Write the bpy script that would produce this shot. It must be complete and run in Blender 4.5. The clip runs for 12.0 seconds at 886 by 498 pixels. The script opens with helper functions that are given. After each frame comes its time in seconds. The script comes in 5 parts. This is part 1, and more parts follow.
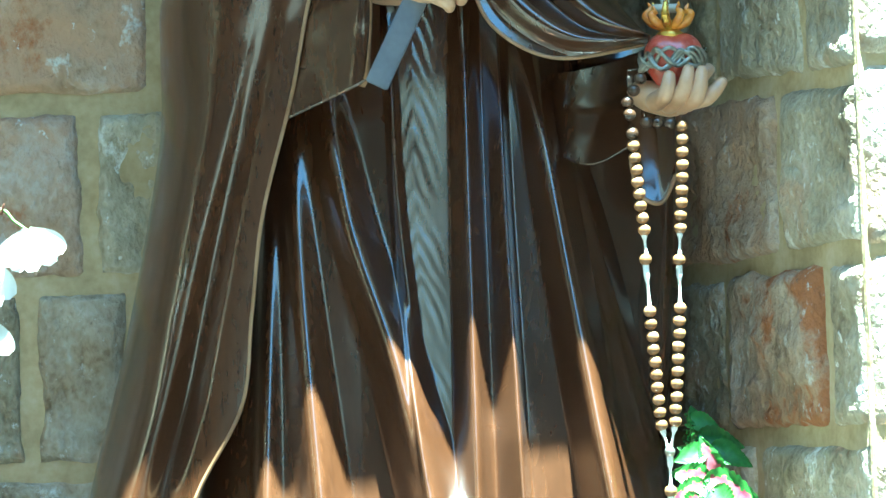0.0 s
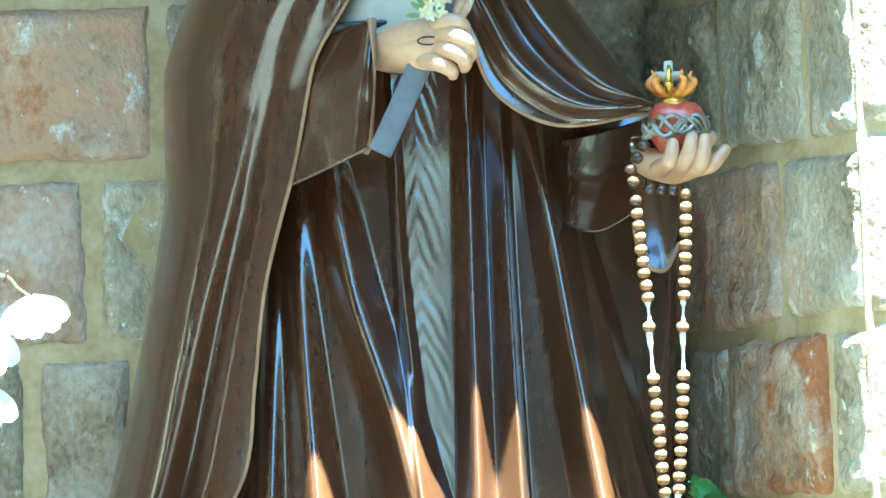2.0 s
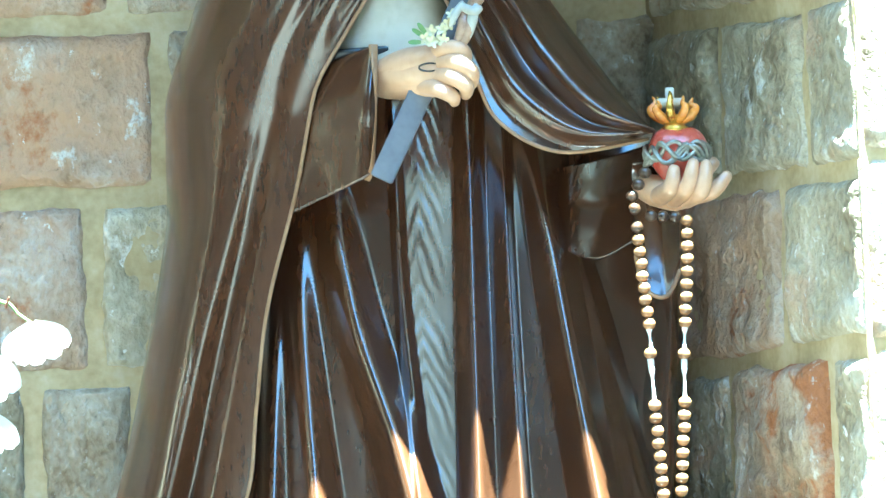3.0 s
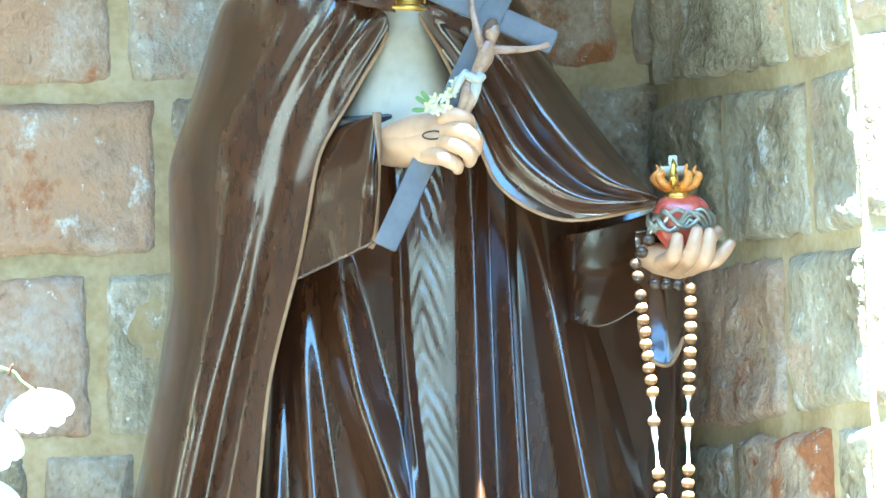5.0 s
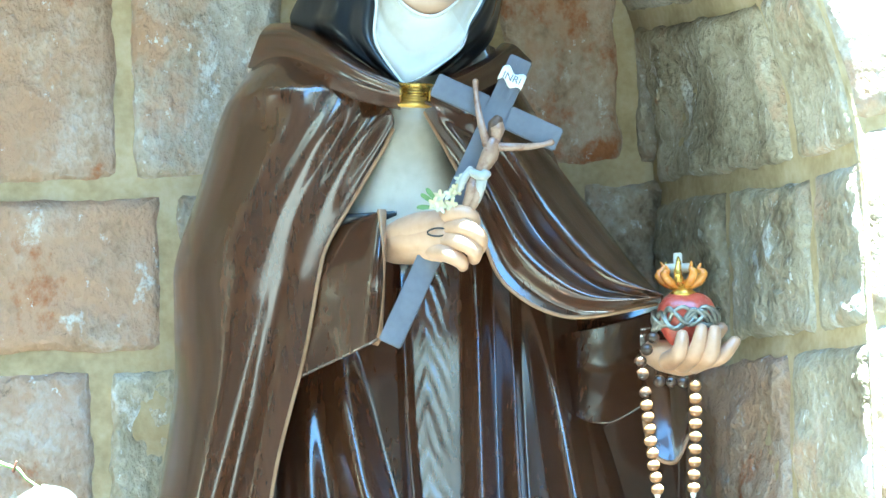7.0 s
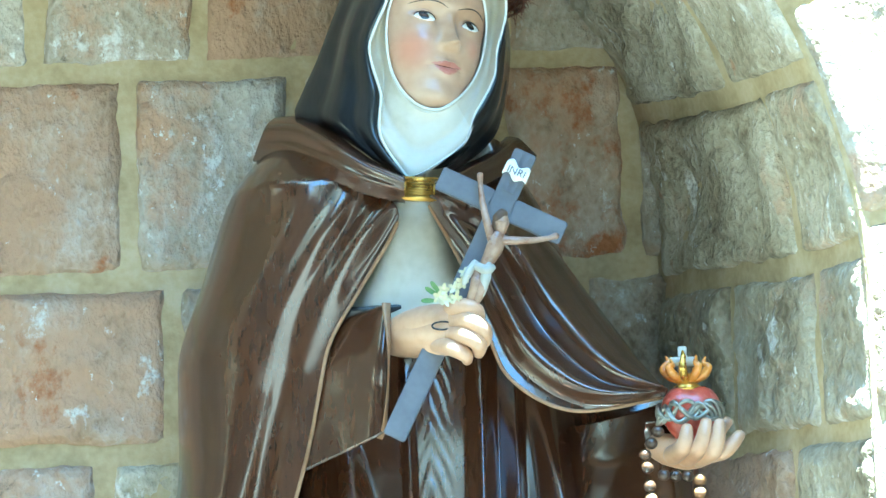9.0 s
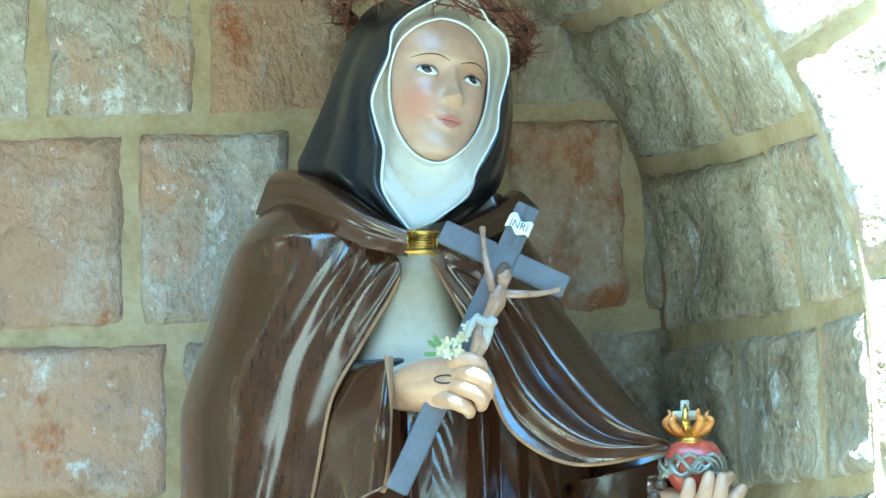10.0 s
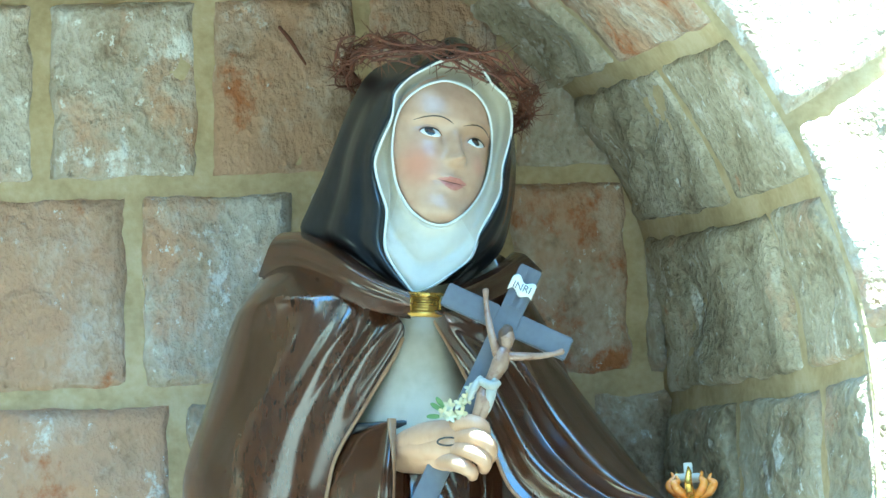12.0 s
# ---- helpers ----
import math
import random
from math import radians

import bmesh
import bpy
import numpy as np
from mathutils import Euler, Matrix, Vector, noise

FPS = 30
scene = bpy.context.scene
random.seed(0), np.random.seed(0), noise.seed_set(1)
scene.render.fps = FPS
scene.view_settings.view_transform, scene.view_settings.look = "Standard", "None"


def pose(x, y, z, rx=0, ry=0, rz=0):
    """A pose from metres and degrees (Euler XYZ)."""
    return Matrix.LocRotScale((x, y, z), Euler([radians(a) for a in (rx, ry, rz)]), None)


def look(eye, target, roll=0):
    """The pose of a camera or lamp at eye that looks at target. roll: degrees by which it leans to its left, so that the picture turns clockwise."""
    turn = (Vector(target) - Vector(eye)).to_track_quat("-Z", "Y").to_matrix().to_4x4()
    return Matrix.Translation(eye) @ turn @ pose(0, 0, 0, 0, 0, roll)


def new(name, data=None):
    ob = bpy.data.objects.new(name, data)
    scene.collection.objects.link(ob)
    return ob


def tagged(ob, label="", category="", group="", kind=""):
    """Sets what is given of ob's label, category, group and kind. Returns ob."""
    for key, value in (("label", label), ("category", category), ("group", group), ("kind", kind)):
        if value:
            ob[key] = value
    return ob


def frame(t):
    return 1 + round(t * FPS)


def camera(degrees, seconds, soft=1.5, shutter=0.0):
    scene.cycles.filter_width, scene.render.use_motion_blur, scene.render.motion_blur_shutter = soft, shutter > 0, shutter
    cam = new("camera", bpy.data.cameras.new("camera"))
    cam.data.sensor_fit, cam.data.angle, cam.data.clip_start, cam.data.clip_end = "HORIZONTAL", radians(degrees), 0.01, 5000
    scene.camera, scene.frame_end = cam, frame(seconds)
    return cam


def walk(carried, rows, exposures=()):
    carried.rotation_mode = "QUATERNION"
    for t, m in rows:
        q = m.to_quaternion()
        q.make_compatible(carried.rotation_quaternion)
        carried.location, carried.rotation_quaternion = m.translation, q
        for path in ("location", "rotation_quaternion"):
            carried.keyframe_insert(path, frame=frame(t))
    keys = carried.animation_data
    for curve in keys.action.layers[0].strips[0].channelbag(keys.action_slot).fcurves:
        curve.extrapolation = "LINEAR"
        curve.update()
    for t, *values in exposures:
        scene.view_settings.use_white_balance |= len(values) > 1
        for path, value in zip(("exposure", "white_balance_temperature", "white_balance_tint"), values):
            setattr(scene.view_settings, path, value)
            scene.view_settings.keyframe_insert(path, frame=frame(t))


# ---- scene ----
# The camera stands on a tripod and tilts up: one eye, only the turn changes.
EYE = (0.0, -5.2, 1.5)
ROWS = [
    (0.0, 93.002, 1.997, 0.105),
    (0.5, 93.243, 1.987, 0.117),
    (1.0, 93.485, 1.977, 0.129),
    (1.5, 93.852, 1.961, 0.147),
    (2.0, 94.052, 1.953, 0.156),
    (2.5, 94.309, 1.942, 0.169),
    (3.0, 94.466, 1.935, 0.176),
    (5.0, 95.525, 1.890, 0.226),
    (5.5, 95.873, 1.875, 0.242),
    (6.0, 96.300, 1.857, 0.261),
    (6.5, 96.610, 1.844, 0.275),
    (7.0, 97.041, 1.826, 0.294),
    (9.0, 98.501, 1.765, 0.357),
    (9.5, 98.903, 1.748, 0.374),
    (10.0, 99.337, 1.730, 0.392),
    (10.5, 99.708, 1.715, 0.407),
    (11.0, 100.066, 1.700, 0.422),
    (11.5, 100.259, 1.692, 0.430),
    (12.0, 100.308, 1.690, 0.432),
]
cam = camera(13.755, 12.0)
walk(cam, [(t, pose(*EYE, rx, ry, rz)) for t, rx, ry, rz in ROWS], exposures=((0.0, 4.72, 4850, -31), (3.0, 5.58, 4880, -22), (6.0, 5.74, 4880, -17), (9.0, 5.50, 4760, -22), (12.0, 5.36, 4640, -26)))

# ---- light ----
SUN_ELEVATION, SUN_SIDE = 76.3, 27.0      # degrees above the ground, and to the right of the wall's outward normal
world = bpy.data.worlds.new("sky")
scene.world = world
world.use_nodes = True
wn = world.node_tree.nodes
sky = wn.new("ShaderNodeTexSky")
sky.sky_type, sky.sun_disc = "NISHITA", False
sky.dust_density, sky.altitude = 0.3, 900.0
sky.sun_elevation, sky.sun_rotation = radians(SUN_ELEVATION), radians(180 - SUN_SIDE)
wn["Background"].inputs["Strength"].default_value = 0.05
world.node_tree.links.new(sky.outputs[0], wn["Background"].inputs["Color"])
sun = new("sun", bpy.data.lights.new("sun", "SUN"))
sun.data.energy, sun.data.angle, sun.data.color = 5.0, radians(0.5), (1.0, 0.95, 0.87)
_e, _a = radians(SUN_ELEVATION), radians(SUN_SIDE)
sun.matrix_world = look((3 * math.sin(_a) * math.cos(_e), -3 * math.cos(_a) * math.cos(_e), 1.5 + 3 * math.sin(_e)), (0, 0, 1.5))


# ---- materials ----
def material(name, colours, rough=0.6, scale=6.0, fine=90.0, bump=0.3, bump_size=0.004, metal=0.0, coat=0.0, stretch=(1, 1, 1),
             rough_var=0.12, spread=(0.35, 0.65), vary=0.0, sheen=0.0, through_light=0.0, stains=None, spec=0.5, coat_rough=0.2, coat_ior=1.6):
    """Colour ramp over two scales of noise, bump from fine and coarse noise, roughness that wanders. stains: (colour, scale, from, to)."""
    m = bpy.data.materials.new(name)
    m.use_nodes = True
    nt = m.node_tree
    n, link = nt.nodes, nt.links.new
    b = n["Principled BSDF"]
    geo = n.new("ShaderNodeTexCoord")
    mp = n.new("ShaderNodeMapping")
    mp.inputs["Scale"].default_value = stretch
    link(geo.outputs["Object"], mp.inputs[0])
    info = n.new("ShaderNodeObjectInfo")
    add = n.new("ShaderNodeVectorMath")
    add.operation = "MULTIPLY_ADD"
    add.inputs[1].default_value = (1, 1, 1)
    link(mp.outputs[0], add.inputs[0])
    sc = n.new("ShaderNodeVectorMath")
    sc.operation = "SCALE"
    sc.inputs["Scale"].default_value = 37.0 if vary else 0.0
    comb = n.new("ShaderNodeCombineXYZ")
    for i in range(3):
        link(info.outputs["Random"], comb.inputs[i])
    link(comb.outputs[0], sc.inputs[0])
    link(sc.outputs[0], add.inputs[2])
    big = n.new("ShaderNodeTexNoise")
    big.inputs["Scale"].default_value, big.inputs["Detail"].default_value, big.inputs["Roughness"].default_value = scale, 5, 0.62
    small = n.new("ShaderNodeTexNoise")
    small.inputs["Scale"].default_value, small.inputs["Detail"].default_value = fine, 4
    link(add.outputs[0], big.inputs["Vector"])
    link(add.outputs[0], small.inputs["Vector"])
    mixf = n.new("ShaderNodeMath")
    mixf.operation = "MULTIPLY_ADD"
    mixf.inputs[1].default_value = 0.3
    link(small.outputs["Fac"], mixf.inputs[0])
    half = n.new("ShaderNodeMath")
    half.operation = "MULTIPLY"
    half.inputs[1].default_value = 0.7
    link(big.outputs["Fac"], half.inputs[0])
    link(half.outputs[0], mixf.inputs[2])
    ramp = n.new("ShaderNodeValToRGB")
    els = ramp.color_ramp.elements
    while len(els) < len(colours):
        els.new(0.5)
    for i, c in enumerate(colours):
        els[i].position = spread[0] + (spread[1] - spread[0]) * i / max(1, len(colours) - 1)
        els[i].color = (*c, 1)
    link(mixf.outputs[0], ramp.inputs[0])
    col = ramp.outputs[0]
    if stains:
        for sc_col, sc_scale, lo, hi in stains:
            st = n.new("ShaderNodeTexNoise")
            st.inputs["Scale"].default_value, st.inputs["Detail"].default_value, st.inputs["Roughness"].default_value = sc_scale, 6, 0.7
            off = n.new("ShaderNodeVectorMath")
            off.inputs[1].default_value = (3.1 * sc_scale, 7.7, 1.3)
            link(add.outputs[0], off.inputs[0])
            link(off.outputs[0], st.inputs["Vector"])
            mr = n.new("ShaderNodeMapRange")
            mr.inputs["From Min"].default_value, mr.inputs["From Max"].default_value = lo, hi
            link(st.outputs["Fac"], mr.inputs["Value"])
            mx = n.new("ShaderNodeMix")
            mx.data_type = "RGBA"
            link(mr.outputs[0], mx.inputs[0])
            link(col, mx.inputs[6])
            mx.inputs[7].default_value = (*sc_col, 1)
            col = mx.outputs[2]
    if vary:
        hsv = n.new("ShaderNodeHueSaturation")
        vr = n.new("ShaderNodeMapRange")
        vr.inputs["To Min"].default_value, vr.inputs["To Max"].default_value = 1 - vary, 1 + vary
        link(info.outputs["Random"], vr.inputs["Value"])
        link(vr.outputs[0], hsv.inputs["Value"])
        link(col, hsv.inputs["Color"])
        col = hsv.outputs[0]
    link(col, b.inputs["Base Color"])
    rr = n.new("ShaderNodeMapRange")
    rr.inputs["To Min"].default_value, rr.inputs["To Max"].default_value = max(0.02, rough - rough_var), min(1, rough + rough_var)
    rr.inputs["From Min"].default_value, rr.inputs["From Max"].default_value = 0.3, 0.7
    link(big.outputs["Fac"], rr.inputs["Value"])
    link(rr.outputs[0], b.inputs["Roughness"])
    b.inputs["Metallic"].default_value = metal
    b.inputs["Specular IOR Level"].default_value = spec
    b.inputs["Coat Weight"].default_value = coat
    b.inputs["Coat Roughness"].default_value = coat_rough
    b.inputs["Coat IOR"].default_value = coat_ior
    b.inputs["Subsurface Weight"].default_value = 0.0
    b.inputs["Transmission Weight"].default_value = 0.0
    if bump:
        bp = n.new("ShaderNodeBump")
        bp.inputs["Strength"].default_value, bp.inputs["Distance"].default_value = bump, bump_size
        link(mixf.outputs[0], bp.inputs["Height"])
        link(bp.outputs[0], b.inputs["Normal"])
    if through_light:
        tr = n.new("ShaderNodeBsdfTranslucent")
        link(col, tr.inputs["Color"])
        ms = n.new("ShaderNodeMixShader")
        ms.inputs[0].default_value = through_light
        link(b.outputs[0], ms.inputs[1])
        link(tr.outputs[0], ms.inputs[2])
        link(ms.outputs[0], n["Material Output"].inputs["Surface"])
    return m


RUST = (0.34, 0.135, 0.05)


def limestone(name, colours, rust, warm, pale):
    """Quarried limestone: rust, warm iron stains and pale chipped flakes set in by the thresholds given."""
    return material(name, colours, 0.85, 6, 80, 0.9, 0.035, vary=0.16, stretch=(1.2, 1.2, 0.9),
                    stains=[((0.46, 0.30, 0.19), 4.3, warm, warm + 0.14), (RUST, 5.0, rust, rust + 0.08), ((0.66, 0.64, 0.60), 12.0, pale + 0.01, pale + 0.09),
                            ((0.70, 0.69, 0.66), 40.0, pale + 0.04, pale + 0.09), ((0.10, 0.085, 0.06), 22.0, 0.64, 0.74)])


STONE = limestone("limestone", [(0.17, 0.12, 0.07), (0.36, 0.29, 0.20), (0.47, 0.41, 0.32), (0.60, 0.56, 0.49)], 0.64, 0.52, 0.59)
STONE_RUSTY = limestone("rust-stained limestone", [(0.20, 0.14, 0.09), (0.40, 0.30, 0.21), (0.50, 0.41, 0.32), (0.60, 0.55, 0.48)], 0.50, 0.46, 0.60)
STONE_WARM = limestone("warm limestone", [(0.19, 0.12, 0.07), (0.38, 0.27, 0.18), (0.48, 0.37, 0.28), (0.56, 0.50, 0.44)], 0.58, 0.43, 0.61)
STONE_PALE = limestone("pale limestone", [(0.24, 0.18, 0.12), (0.39, 0.33, 0.25), (0.49, 0.44, 0.37), (0.60, 0.57, 0.51)], 0.68, 0.52, 0.56)
STONE_GREY = limestone("grey limestone", [(0.16, 0.125, 0.075), (0.33, 0.28, 0.19), (0.44, 0.39, 0.29), (0.57, 0.53, 0.44)], 0.66, 0.56, 0.58)
MORTAR = material("mortar", [(0.33, 0.255, 0.13), (0.44, 0.35, 0.20), (0.51, 0.43, 0.28)], 0.95, 11, 90, 0.5, 0.008)
BROWN = material("brown glossy paint", [(0.027, 0.0102, 0.0040), (0.051, 0.0195, 0.0076), (0.082, 0.033, 0.0132)], 0.5, 3, 60, 0.06, 0.0012, spread=(0.28, 0.72), coat=1.0, spec=0.08, coat_rough=0.17, stretch=(2.2, 2.2, 0.6), coat_ior=1.9)
BLACK = material("black veil paint", [(0.010, 0.011, 0.013), (0.022, 0.023, 0.026)], 0.42, 6, 60, 0.1, 0.001, coat=0.8, stretch=(2, 2, 0.7), spec=0.1, coat_rough=0.15)
CREAM = material("cream paint", [(0.50, 0.45, 0.34), (0.60, 0.55, 0.45), (0.64, 0.60, 0.50)], 0.42, 5, 60, 0.2, 0.002, coat=0.1)
COIF = material("pale coif paint", [(0.48, 0.42, 0.31), (0.60, 0.54, 0.43)], 0.42, 5, 60, 0.2, 0.002, coat=0.1)
WHITE = material("white edging paint", [(0.74, 0.74, 0.70), (0.82, 0.82, 0.78)], 0.35, 8, 60, 0.1, 0.001)
SKIN = material("flesh-tone paint", [(0.44, 0.26, 0.15), (0.54, 0.34, 0.21), (0.58, 0.38, 0.25)], 0.36, 9, 70, 0.15, 0.0015, coat=0.25)
LIP = material("rose paint", [(0.42, 0.17, 0.13), (0.48, 0.21, 0.16)], 0.35, 30, 90, 0.1, 0.001, coat=0.2)
DARK = material("dark line paint", [(0.03, 0.018, 0.012), (0.05, 0.03, 0.02)], 0.3, 30, 90, 0.1, 0.001)
EDGE = material("worn tan edge paint", [(0.22, 0.12, 0.06), (0.38, 0.24, 0.13)], 0.42, 14, 90, 0.2, 0.002)
GOLD = material("gold paint", [(0.55, 0.33, 0.06), (0.75, 0.50, 0.12)], 0.28, 20, 90, 0.2, 0.002, metal=0.85)
GREYWOOD = material("slate grey painted wood", [(0.11, 0.115, 0.14), (0.16, 0.165, 0.19)], 0.42, 12, 120, 0.3, 0.001, stretch=(1, 1, 1))
EARTH = material("paving stone", [(0.028, 0.026, 0.022), (0.048, 0.044, 0.038)], 0.9, 2, 40, 0.6, 0.006)
# kept dark so that the unseen ledge throws little sunlight up
LEDGE_DARK = material("dark low-bounce ledge", [(0.014, 0.014, 0.013), (0.032, 0.030, 0.028)], 0.3, 6, 60, 0.1, 0.001)
# for the added walls out of view that hold back sky light
BLOCKER = material("dark light-blocking wall", [(0.02, 0.026, 0.018), (0.045, 0.05, 0.038)], 0.9, 2, 30, 0.5, 0.01)


IRIS = material("blue-grey iris paint", [(0.020, 0.024, 0.032), (0.05, 0.06, 0.075)], 0.2, 60, 200, 0.05, 0.0005, coat=0.8, coat_rough=0.08)


def face_paint():
    """Flesh paint with a soft rose tint brushed on the two cheeks and a warmer tint round the eyes; places in metres."""
    m = material("face paint", [(0.42, 0.26, 0.16), (0.49, 0.32, 0.205), (0.53, 0.36, 0.24)], 0.38, 9, 70, 0.05, 0.001, coat=0.4, coat_rough=0.22)
    n, link = m.node_tree.nodes, m.node_tree.links.new
    b = n["Principled BSDF"]
    col = b.inputs["Base Color"].links[0].from_socket
    co = n.new("ShaderNodeTexCoord")
    for spot, size, tint, most in ((CHEEK_A, 0.046, (0.50, 0.19, 0.12), 0.6), (CHEEK_B, 0.026, (0.58, 0.24, 0.17), 0.5)):
        d = n.new("ShaderNodeVectorMath")
        d.operation = "DISTANCE"
        d.inputs[1].default_value = spot
        link(co.outputs["Object"], d.inputs[0])
        r = n.new("ShaderNodeMapRange")
        r.interpolation_type = "SMOOTHSTEP"
        r.inputs["From Min"].default_value, r.inputs["From Max"].default_value = size, 0.004
        r.inputs["To Max"].default_value = most
        link(d.outputs["Value"], r.inputs["Value"])
        mx = n.new("ShaderNodeMix")
        mx.data_type = "RGBA"
        link(r.outputs[0], mx.inputs[0])
        link(col, mx.inputs[6])
        mx.inputs[7].default_value = (*tint, 1)
        col = mx.outputs[2]
    link(col, b.inputs["Base Color"])
    return m


CHEEK_A, CHEEK_B = (-0.044, -0.135, 2.545), (0.052, -0.100, 2.545)
FACE = face_paint()


# ---- building helpers ----
def mesh_object(name, verts, faces, mats, index=None, parent=None, smooth=True):
    me = bpy.data.meshes.new(name)
    me.from_pydata([tuple(v) for v in verts], [], faces)
    for m in (mats if isinstance(mats, (list, tuple)) else [mats]):
        me.materials.append(m)
    if index is not None:
        me.polygons.foreach_set("material_index", index)
    me.polygons.foreach_set("use_smooth", [smooth] * len(me.polygons))
    me.update()
    ob = new(name, me)
    if parent:
        ob.parent = parent
    return ob


def part(name, bm, material_, parent, label="", smooth=True):
    """One mesh object under a thing or a part."""
    me = bpy.data.meshes.new(name)
    bmesh.ops.recalc_face_normals(bm, faces=bm.faces)
    bm.to_mesh(me)
    bm.free()
    me.materials.append(material_)
    me.polygons.foreach_set("use_smooth", [smooth] * len(me.polygons))
    ob = new(name, me)
    ob.parent = parent
    return tagged(ob, label)


def thing(name, label, category, at=(0, 0, 0), group="", kind=""):
    ob = new(name)
    ob.empty_display_size = 0.05
    ob.location = at
    return tagged(ob, label, category, group, kind)


def wob(x, y, z, s, k=1.0):
    return k * noise.fractal(Vector((x * s, y * s, z * s)), 0.9, 2.0, 4)


def box_bm(x0, x1, y0, y1, z0, z1, bevel=0.0):
    bm = bmesh.new()
    bmesh.ops.create_cube(bm, size=1.0)
    for v in bm.verts:
        v.co = Vector(((x0 + x1) / 2 + v.co.x * (x1 - x0), (y0 + y1) / 2 + v.co.y * (y1 - y0), (z0 + z1) / 2 + v.co.z * (z1 - z0)))
    if bevel:
        bmesh.ops.bevel(bm, geom=bm.edges[:], offset=bevel, segments=2, affect="EDGES")
    return bm


# ---- the niche: back wall, splayed jambs with an arch, and the outer wall ----
BACK_Y, FRONT_Y = 0.30, -0.42
BACK_C, BACK_R = (-0.354, 2.329), 0.668
FRONT_C, FRONT_R = (-0.377, 2.065), 0.924
MID_R = 0.84
LEDGE_Z, GROUND_Z = 1.16, 0.0


def arch_point(s, w):
    """s runs in metres up the right jamb from the ledge and on round the arch; w from the back (0) to the outer wall (1)."""
    cx = BACK_C[0] + (FRONT_C[0] - BACK_C[0]) * w
    cz = BACK_C[1] + (FRONT_C[1] - BACK_C[1]) * w
    r = BACK_R + (FRONT_R - BACK_R) * w
    y = BACK_Y + (FRONT_Y - BACK_Y) * w
    rise = cz - LEDGE_Z
    if s < rise:
        return Vector((cx + r, y, LEDGE_Z + s))
    a = (s - rise) / MID_R
    if a < math.pi:
        r += 0.045 * w * math.sin(a)
        return Vector((cx + r * math.cos(a), y, cz + r * math.sin(a)))
    return Vector((cx - r, y, cz - (s - rise - math.pi * MID_R)))


def arch_len():
    return 2 * ((BACK_C[1] + FRONT_C[1]) / 2 - LEDGE_Z) + math.pi * MID_R


def stone(mapping, a0, a1, b0, b1, parent, proud=0.006, rough=0.012, gap=0.010, seed=0.0, na=14, nb=12, mat=None, ragged=0.007):
    """A rough-faced block over the patch a0..a1, b0..b1 of a mapped surface; its face bulges from the joints."""
    p00, p10, p01 = mapping((a0 + a1) / 2, (b0 + b1) / 2), mapping(a1, (b0 + b1) / 2), mapping((a0 + a1) / 2, b1)
    la = (mapping(a1, (b0 + b1) / 2) - mapping(a0, (b0 + b1) / 2)).length
    lb = (mapping((a0 + a1) / 2, b1) - mapping((a0 + a1) / 2, b0)).length
    nrm = (p10 - p00).cross(p01 - p00).normalized()
    verts, faces = [], []
    ga, gb = gap / max(la, 0.02), gap / max(lb, 0.02)
    sk = (noise.noise(Vector((seed, 1.5, 0))) * 0.05, noise.noise(Vector((seed, 7.5, 0))) * 0.05)
    for j in range(nb + 1):
        for i in range(na + 1):
            u, v = i / na, j / nb
            edge = min(u * la, (1 - u) * la, v * lb, (1 - v) * lb)
            e = min(1.0, edge / 0.022)
            uu, vv = ga + (1 - 2 * ga) * u, gb + (1 - 2 * gb) * v
            if 0 < i < na or 0 < j < nb:
                uu += sk[0] * (v - 0.5) * (1 - 2 * abs(u - 0.5)) * 0.4
            p = mapping(a0 + (a1 - a0) * uu, b0 + (b1 - b0) * vv)
            # ragged outline
            p = p + (p10 - p00).normalized() * wob(p.x + seed, p.y, p.z, 16, ragged) + (p01 - p00).normalized() * wob(p.x, p.y + seed, p.z, 16, ragged)
            h = -0.007 + (proud + 0.007) * math.sqrt(1 - (1 - e) ** 2)
            h += e * (wob(p.x + seed * 3.7, p.y, p.z, 7, rough * 1.3) + abs(wob(p.x, p.y + seed, p.z, 22, rough * 0.7)) + wob(p.x, p.y, p.z + seed, 55, rough * 0.25))
            verts.append(p + nrm * h)
    for j in range(nb):
        for i in range(na):
            k = j * (na + 1) + i
            faces.append((k, k + 1, k + na + 2, k + na + 1))
    # sides run back into the mortar
    rim = [i for i in range(na + 1)] + [(j + 1) * (na + 1) - 1 for j in range(1, nb + 1)] + [nb * (na + 1) + i for i in range(na - 1, -1, -1)] + [j * (na + 1) for j in range(nb - 1, 0, -1)]
    base = len(verts)
    for k in rim:
        verts.append(verts[k] - nrm * 0.03)
    for q in range(len(rim)):
        q2 = (q + 1) % len(rim)
        faces.append((rim[q2], rim[q], base + q, base + q2))
    return mesh_object("stone", verts, faces, mat or STONE, parent=parent)


